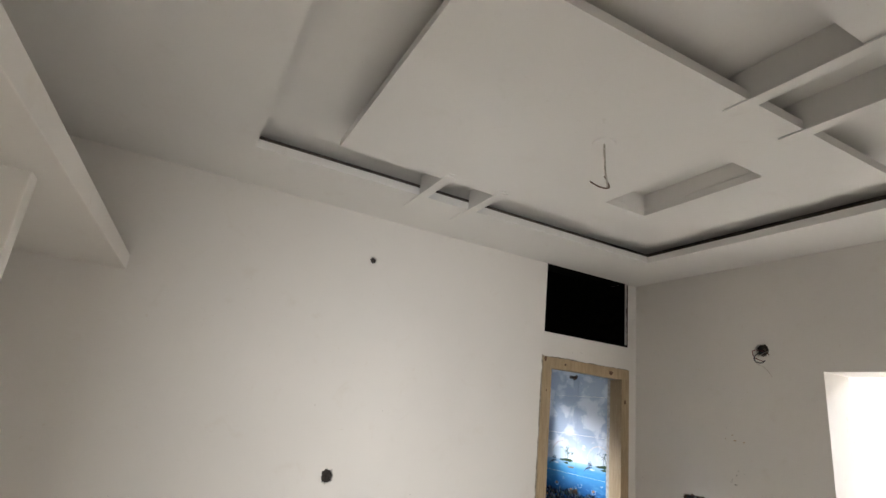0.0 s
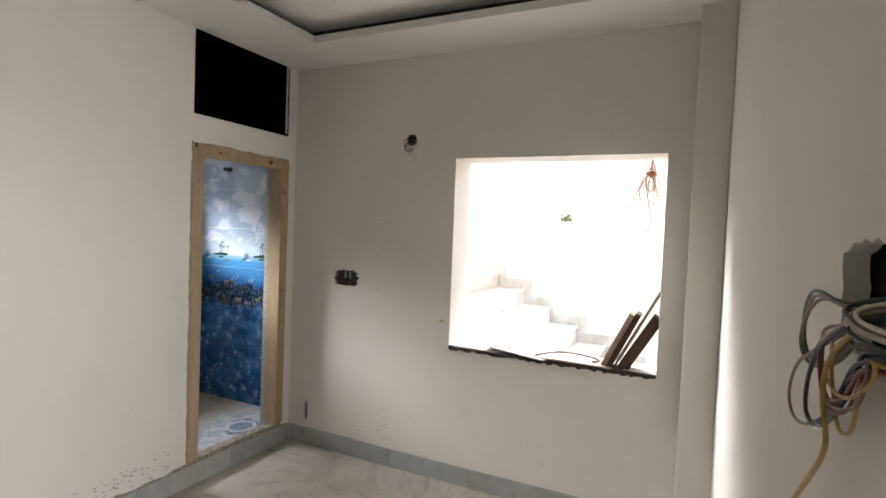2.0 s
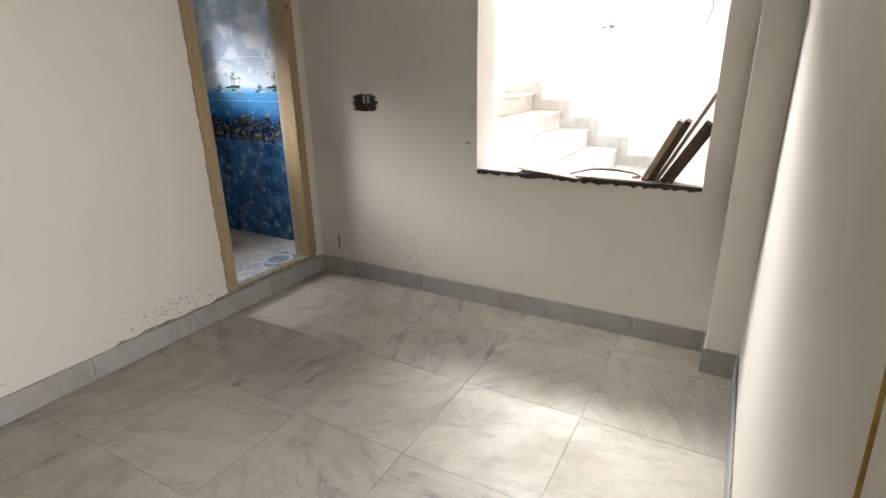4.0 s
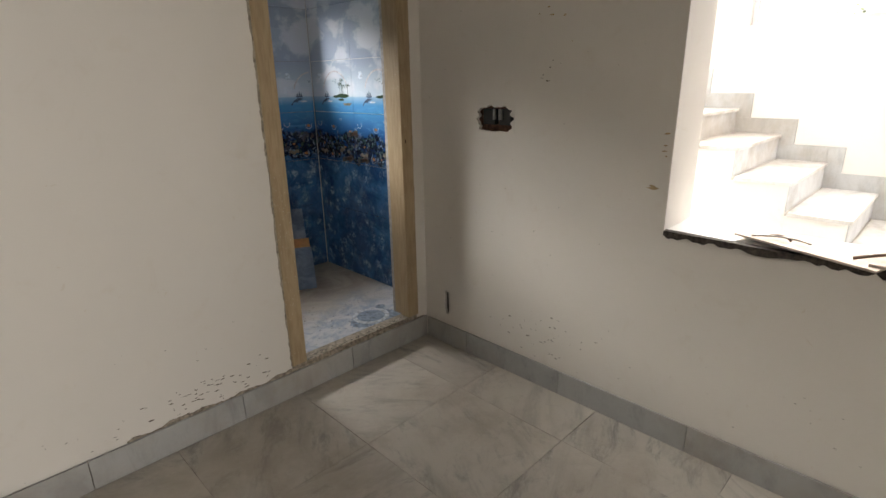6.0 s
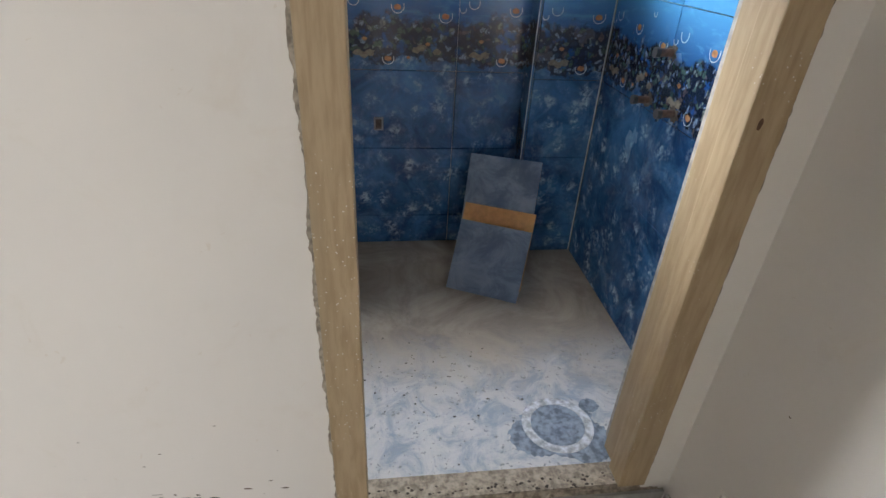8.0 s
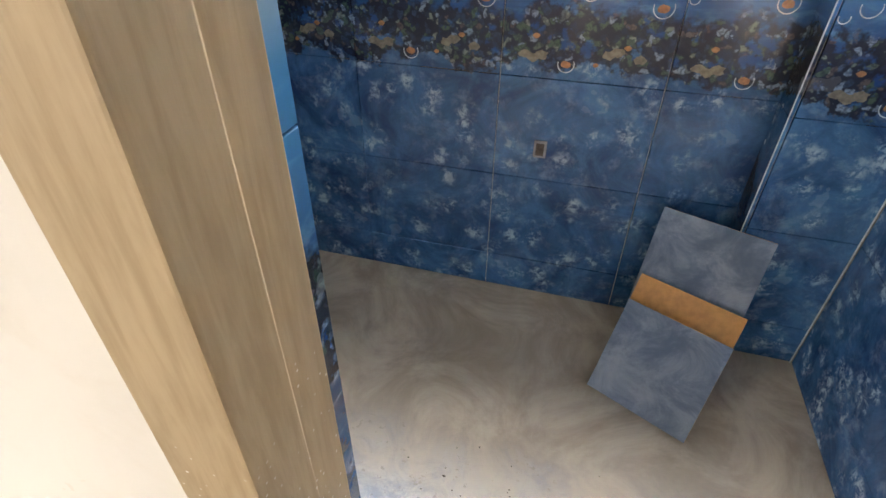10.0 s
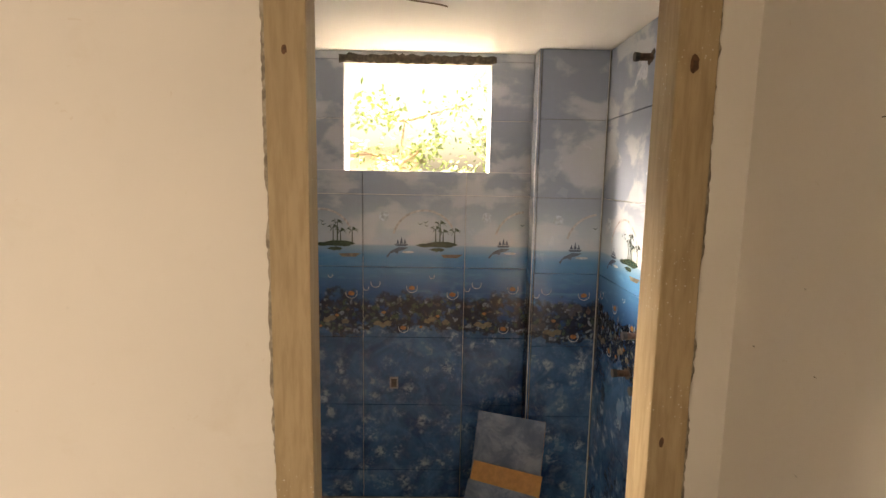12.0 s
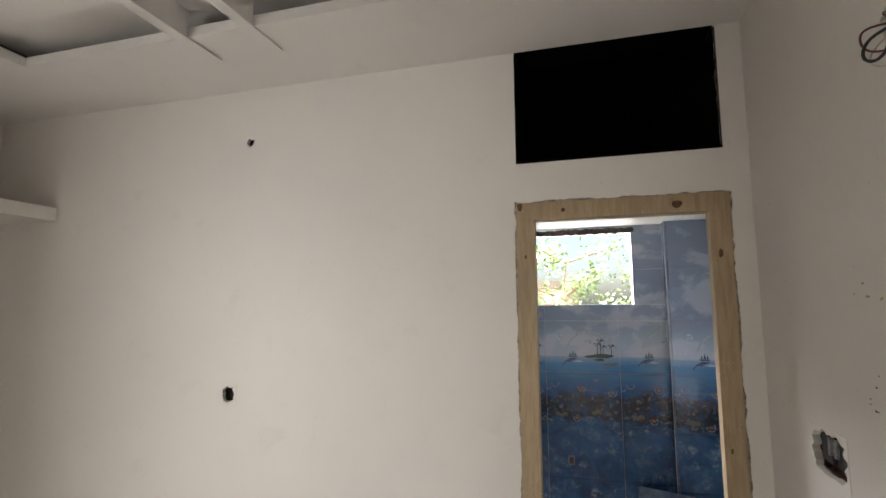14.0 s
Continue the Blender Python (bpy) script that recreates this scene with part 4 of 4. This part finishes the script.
for k in range(7):
    x0, z0 = 0.655 + rnd.uniform(-0.02, 0.02), 1.672 + rnd.uniform(-0.012, 0.012)
    tube("wire", [(x0 - 0.06, S - 0.015, z0 + 0.012), (x0 - 0.02, S + 0.012, z0 + 0.008), (x0 + 0.012, S + 0.028, z0), (x0 + 0.004, S + 0.034, z0 - 0.012), (x0 - 0.05, S + 0.01, z0 - 0.014)], 0.0017, WIRE[("white", "brown", "green")[k % 3]], sbox)
tail = [(0.655, S + 0.02, 1.665), (0.70, S + 0.03, 1.64), (0.728, S + 0.032, 1.605), (0.712, S + 0.03, 1.575), (0.706, S + 0.028, 1.555), (0.744, S + 0.028, 1.522), (0.814, S + 0.028, 1.469), (0.876, S + 0.028, 1.416), (0.884, S + 0.028, 1.382), (0.878, S + 0.028, 1.348), (0.86, S + 0.028, 1.25), (0.83, S + 0.03, 1.05), (0.79, S + 0.03, 0.6), (0.77, S + 0.05, 0.01)]
tube("wire", tail, 0.0023, WIRE["yellow"], sbox, "long ochre wire trailing to the floor")
# ---- fan wire at the ceiling's middle ----
fan = tagged(new("fan_point"), "bare fan hook wire hanging from the ceiling panel", "wiring")
FX, FY, FZ = 1.465, 1.545, CEIL - 0.003
tube("wire", [(FX, FY, FZ), (FX + 0.002, FY, FZ - 0.05), (FX + 0.004, FY - 0.004, FZ - 0.10), (FX + 0.005, FY - 0.003, FZ - 0.14), (FX + 0.012, FY - 0.012, FZ - 0.18), (FX + 0.014, FY - 0.010, FZ - 0.205)], 0.0042, WIRE["white"], fan)
tube("wire", [(FX + 0.006, FY, FZ - 0.15), (FX + 0.018, FY - 0.02, FZ - 0.20), (FX + 0.02, FY - 0.02, FZ - 0.212), (FX - 0.015, FY + 0.01, FZ - 0.205), (FX - 0.04, FY + 0.035, FZ - 0.175)], 0.0032, WIRE["brown"], fan)
bm = bmesh.new()
bmesh.ops.create_cone(bm, cap_ends=True, segments=24, radius1=0.045, radius2=0.05, depth=0.005, matrix=Matrix.Translation((FX, FY, FZ - 0.0015)))
part("ceiling_cup", bm, M_CEIL, fan)

# ---- window opening to the stairs ----
tagged(box("window_sill", (E + 0.004, WY0, WZ0 - 0.03), (SX0, WY1, WZ0 + 0.006), M_STAIRWALL), "rough unfinished sill of the stair opening", "sill", kind="structure")
bm = bmesh.new()
rnd = random.Random(31)
prev = None
for k in range(70):
    y = WY0 + (WY1 - WY0) * k / 69
    a, b, c = bm.verts.new((E - 0.004, y, WZ0 + 0.006)), bm.verts.new((E - 0.005, y, WZ0 - rnd.uniform(0.008, 0.024))), bm.verts.new((E + 0.02, y, WZ0 + 0.008))
    if prev:
        bm.faces.new((prev[0], a, b, prev[1]))
        bm.faces.new((prev[0], a, c, prev[2]))
    prev = (a, b, c)
tagged(link_bm("sill_edge", bm, M_SOIL), "dark broken edge under the opening's sill", "trim", kind="structure")


def board(name, w, h, t, m, mat, label, category, group="", edge=None):
    bm = bmesh.new()
    add_box(bm, (-w / 2, -h / 2, 0), (w / 2, h / 2, t), 0.001)
    ob = link_bm(name, bm, mat)
    ob.matrix_world = m
    return tagged(ob, label, category, group)


board("cardboard_sheet", 0.20, 0.44, 0.008, pose(3.465, 1.30, WZ0 + 0.012, 2, 3, -14), M_CARD, "pale brown board lying on the sill", "board")
board("cardboard_sheet", 0.19, 0.42, 0.010, pose(3.455, 0.93, WZ0 + 0.010, 1, 2, 3), M_CARD, "pale brown board with dark edge on the sill", "board")
tagged(tube("cable", [(3.40, 1.18, WZ0 + 0.022), (3.42, 1.10, WZ0 + 0.05), (3.44, 1.0, WZ0 + 0.062), (3.46, 0.88, WZ0 + 0.05), (3.47, 0.80, WZ0 + 0.035), (3.44, 0.78, WZ0 + 0.03), (3.42, 0.83, WZ0 + 0.028)], 0.006, WIRE["brown"]), "bent brown cable lying over the boards", "cable")
tagged(tube("twig", [(3.42, 1.48, WZ0 + 0.035), (3.44, 1.40, WZ0 + 0.045), (3.46, 1.36, WZ0 + 0.04), (3.43, 1.30, WZ0 + 0.035)], 0.004, WIRE["white"]), "short wire scrap lying on the board", "wire")
tagged(tube("twig", [(3.47, 1.44, WZ0 + 0.03), (3.45, 1.38, WZ0 + 0.055), (3.44, 1.36, WZ0 + 0.03)], 0.004, WIRE["brown"]), "short wire scrap lying on the board", "wire")
for k, (y0, ln, lean, x0, t) in enumerate(((0.768, 0.36, 25, 3.46, 0.030), (0.734, 0.36, 25, 3.48, 0.030), (0.705, 0.52, 27, 3.50, 0.018), (0.672, 0.37, 30, 3.47, 0.032), (0.636, 0.36, 30, 3.48, 0.030))):
    root = tagged(new("plank"), "dark brown plank leaning in the stair opening", "plank", "planks leaning in the opening")
    root.matrix_world = pose(x0, y0, WZ0 + 0.016, lean, 0, 0)
    bm = bmesh.new()
    add_box(bm, (-0.06, -t / 2, 0), (0.06, t / 2, ln), 0.001)
    link_bm("board", bm, M_TAN if k in (0, 2) else M_PLANK, root)
    bm = bmesh.new()
    add_box(bm, (-0.064, -t / 2 + 0.003, 0.002), (-0.0602, t / 2 - 0.003, ln - 0.002))
    link_bm("edge", bm, M_TAN if k in (0, 2) else M_PLANK, root)
orange = tagged(new("wire_tangle"), "tangle of orange and white wires hanging from the lintel", "wiring")
rnd = random.Random(9)
for k in range(11):
    y0, z0 = 0.565 + rnd.uniform(-0.03, 0.02), 2.10 + rnd.uniform(-0.02, 0.03)
    pts = [(3.55, 0.56, 2.19), (3.55, y0, z0)]
    ang, big = rnd.uniform(200, 330) if k else 250, rnd.uniform(0.05, 0.12)
    for i in range(6):
        a = radians(ang - 90 + i * 50)
        cy, cz = y0 - math.cos(radians(ang)) * big * 0.6, z0 + math.sin(radians(ang)) * big * 0.8
        pts.append((3.55 + rnd.uniform(-0.03, 0.03), cy + math.cos(a) * big * 0.5, cz + math.sin(a) * big * 0.9))
    pts.append((3.55, y0, z0 + 0.02))
    tube("wire", pts, 0.0022, WIRE["orange"] if k % 3 else WIRE["white"], orange)
tube("wire", [(3.55, 0.57, 2.08), (3.55, 0.59, 1.95), (3.55, 0.545, 1.86), (3.55, 0.55, 1.80), (3.55, 0.575, 1.74)], 0.0024, WIRE["green"], orange)
tube("wire", [(3.55, 0.60, 2.06), (3.55, 0.66, 1.98), (3.55, 0.65, 1.93), (3.55, 0.69, 1.85)], 0.0024, WIRE["brown"], orange)
part_knot = bmesh.new()
bmesh.ops.create_icosphere(part_knot, subdivisions=2, radius=0.026, matrix=Matrix.Translation((3.55, 0.565, 2.10)) @ Matrix.Diagonal((0.7, 1.2, 0.8, 1)))
part("knot", part_knot, WIRE["orange"], orange)

# ---- staircase ----
stairs = tagged(new("staircase"), "white marble staircase rising past the opening", "staircase")
GO, RISE = 0.285, 0.163
for k in range(-9, 7):
    z1, y1 = 1.130 - RISE * k, 1.905 - GO * k
    if z1 - RISE < -0.06:
        continue
    y_end = min(y1 + GO, 4.79)
    st = tagged(box("step", (4.60, y1 + 0.004, max(0.002, z1 - RISE - 0.3)), (SX1 - 0.002, y_end + 0.004 - 0.001, z1 - 0.022), M_STAIRWALL), "")
    st.parent = stairs
    bm = bmesh.new()
    add_box(bm, (4.588, y1 - 0.014, z1 - 0.0215), (SX1 - 0.003, y_end - 0.012, z1), 0.003)
    part("tread", bm, M_STEP, st)
    bm = bmesh.new()
    add_box(bm, (4.601, y1 - 0.002, z1 - RISE + 0.001), (SX1 - 0.003, y1 + 0.0035, z1 - 0.022))
    part("riser", bm, M_RISER, st, "marble riser with bluish shade in its colour")
    bm = bmesh.new()
    add_box(bm, (SX1 - 0.014, y1 + 0.003, z1 + 0.001), (SX1 - 0.002, y1 + GO + 0.10, z1 + 0.10))
    add_box(bm, (SX1 - 0.015, y1 - 0.09, z1 + 0.001 - RISE + 0.1), (SX1 - 0.0015, y1 + 0.002, z1 + 0.10))
    part("wall_skirting", bm, M_PALE, st, "grey marble stepped skirting")
mass = tagged(box("stair_mass", (4.602, 1.91, 0.0), (4.9, 4.79, 0.75), M_STAIRWALL), "")
mass.parent = stairs
bpy.data.objects[mass.name].name = "flank"

# ---- stair window ----
win = tagged(empty("window_2", (SX1, 1.84, 1.8)), "slim grey metal casement frame in the stairwell", "window", kind="structure")
for nm, lo, hi in (("window_frame", (SX1 + 0.05, SW[0], SW[2]), (SX1 + 0.09, SW[0] + 0.03, SW[3])), ("window_frame", (SX1 + 0.05, SW[1] - 0.03, SW[2]), (SX1 + 0.09, SW[1], SW[3])),
                   ("window_frame", (SX1 + 0.05, SW[0] + 0.03, SW[2]), (SX1 + 0.09, SW[1] - 0.03, SW[2] + 0.025)), ("window_frame", (SX1 + 0.05, SW[0] + 0.03, SW[3] - 0.03), (SX1 + 0.09, SW[1] - 0.03, SW[3]))):
    ob = box(nm, lo, hi, M_SASH, bevel=0.002)
    ob.parent = win
    ob.matrix_parent_inverse = win.matrix_world.inverted()


# An added board that glows, to turn the stair window's view white.
M_BACKDROP_GLOW = bpy.data.materials.new("backdrop_glow")
M_BACKDROP_GLOW.use_nodes = True
M_BACKDROP_GLOW.node_tree.nodes["Principled BSDF"].inputs["Emission Color"].default_value = (0.97, 0.98, 1.0, 1)
M_BACKDROP_GLOW.node_tree.nodes["Principled BSDF"].inputs["Emission Strength"].default_value = 0.16
tagged(box("backdrop", (14.0, -8, -0.45), (14.1, 14, 7), M_BACKDROP_GLOW), "added glowing white board beyond the stair window", "backdrop", kind="structure")

# ---- trees and a neighbour's house outside ----
def tree(name, at, height, spread, leaves, seed, label, low=0.3):
    r = random.Random(seed)
    root = tagged(empty(name, at), label, "tree")
    bm = bmesh.new()
    tips = []

    def limb(p, q, r0, r1):
        d = (q - p).normalized()
        side = d.orthogonal().normalized()
        up = d.cross(side)
        a = [bm.verts.new(p + (side * math.cos(t) + up * math.sin(t)) * r0) for t in [i * math.pi / 3 for i in range(6)]]
        b = [bm.verts.new(q + (side * math.cos(t) + up * math.sin(t)) * r1) for t in [i * math.pi / 3 for i in range(6)]]
        for i in range(6):
            bm.faces.new((a[i], a[(i + 1) % 6], b[(i + 1) % 6], b[i]))

    p = Vector((0, 0, 0))
    n = 6
    for k in range(n):
        q = Vector((r.uniform(-0.12, 0.12), r.uniform(-0.12, 0.12), height * (k + 1) / n * 0.9))
        limb(p, q, 0.07 * (1 - k / (n + 1)), 0.07 * (1 - (k + 1) / (n + 1)))
        if (k + 1) / n > low:
            for _ in range(4):
                a = r.uniform(0, 2 * math.pi)
                e = q + Vector((math.cos(a), math.sin(a), r.uniform(0.1, 0.7))) * spread * r.uniform(0.5, 1)
                limb(q, e, 0.02, 0.006)
                tips += [q.lerp(e, 0.5), q.lerp(e, 0.8), e]
        p = q
    part("trunk", bm, M_BARK, root)
    verts, faces = [], []
    for _ in range(leaves):
        c = r.choice(tips) + Vector((r.gauss(0, 0.13), r.gauss(0, 0.13), r.gauss(0, 0.13))) * spread
        d = Vector((r.uniform(-1, 1), r.uniform(-1, 1), r.uniform(-0.8, 0.4))).normalized()
        w = d.orthogonal().normalized() * r.uniform(0.012, 0.022)
        ln = r.uniform(0.05, 0.09)
        i = len(verts)
        verts += [c, c + d * ln * 0.5 + w, c + d * ln, c + d * ln * 0.5 - w]
        faces.append((i, i + 1, i + 2, i + 3))
    me = bpy.data.meshes.new("crown")
    me.from_pydata([tuple(v) for v in verts], [], faces)
    me.materials.append(M_LEAF)
    crown = new("crown", me)
    crown.parent = root
    return root


tree("tree", (3.75, 7.6, -0.45), 3.9, 0.9, 4000, 3, "leafy green tree outside the bathroom window")
tree("tree", (2.5, 7.8, -0.45), 3.1, 0.7, 2600, 6, "low leafy green tree outside the bathroom window")
tree("tree", (8.6, 2.35, -0.45), 2.55, 0.5, 1800, 9, "green bush top outside the stair window")
house = tagged(empty("house", (0.5, 14, -0.45)), "low brown neighbouring house with flat roof", "house")
for nm, lo, hi, mat in (("wall", (-2.5, 12, -0.45), (2.35, 17, 2.15), M_HOUSE), ("roof", (-2.8, 11.8, 2.15), (2.5, 17.3, 2.3), M_CEMENT), ("window", (0.8, 11.96, 0.8), (1.5, 12.0, 1.7), M_BLACK)):
    ob = box(nm, lo, hi, mat)
    ob.parent = house
    ob.matrix_parent_inverse = house.matrix_world.inverted()


# ---- splashes and scuffs on the plaster ----
def splashes(name, axis, face, out, spots, mat, seed, label):
    r = random.Random(seed)
    bm = bmesh.new()
    for u, w, su, sw, n, size in spots:
        for _ in range(n):
            cu, cw = r.gauss(u, su), max(0.15, r.gauss(w, sw))
            ru, rw = size * r.uniform(0.3, 1.7), size * r.uniform(0.12, 0.42)
            tilt = r.uniform(-0.5, 0.5)
            ring = []
            for i in range(7):
                a = 2 * math.pi * i / 7
                f = r.uniform(0.6, 1.1)
                c = [cu + math.cos(a + tilt) * ru * f, cw + math.sin(a) * rw * f]
                c.insert(axis, face + out * 0.0012)
                ring.append(bm.verts.new(c))
            bm.faces.new(ring)
    return tagged(link_bm(name, bm, mat), label, "stain", kind="stuff")


splashes("mud_splashes", 1, N, -1, [(2.1, 0.22, 0.16, 0.03, 46, 0.010), (1.7, 0.22, 0.3, 0.05, 18, 0.006), (2.0, 0.36, 0.2, 0.10, 14, 0.004), (1.4, 1.2, 0.9, 0.8, 16, 0.003), (2.85, 2.3, 0.2, 0.03, 8, 0.004), (0.3, 0.2, 0.5, 0.05, 20, 0.006)], M_SMUDGE, 3, "small dark mud splashes on the plaster")
splashes("mud_splashes", 0, E, -1, [(2.35, 0.27, 0.16, 0.06, 40, 0.007), (1.4, 0.30, 0.5, 0.10, 24, 0.004), (2.45, 0.75, 0.2, 0.25, 18, 0.004), (2.36, 1.53, 0.03, 0.04, 6, 0.008), (2.9, 1.5, 0.08, 0.5, 12, 0.004), (2.2, 1.7, 0.2, 0.3, 10, 0.003)], M_SMUDGE, 4, "small dark mud splashes on the plaster")
splashes("ochre_smears", 0, E, -1, [(1.845, 1.10, 0.006, 0.006, 3, 0.018), (1.80, 1.26, 0.004, 0.02, 4, 0.014), (2.3, 1.75, 0.05, 0.03, 5, 0.012)], M_RUST, 5, "ochre smears on the plaster near the opening")
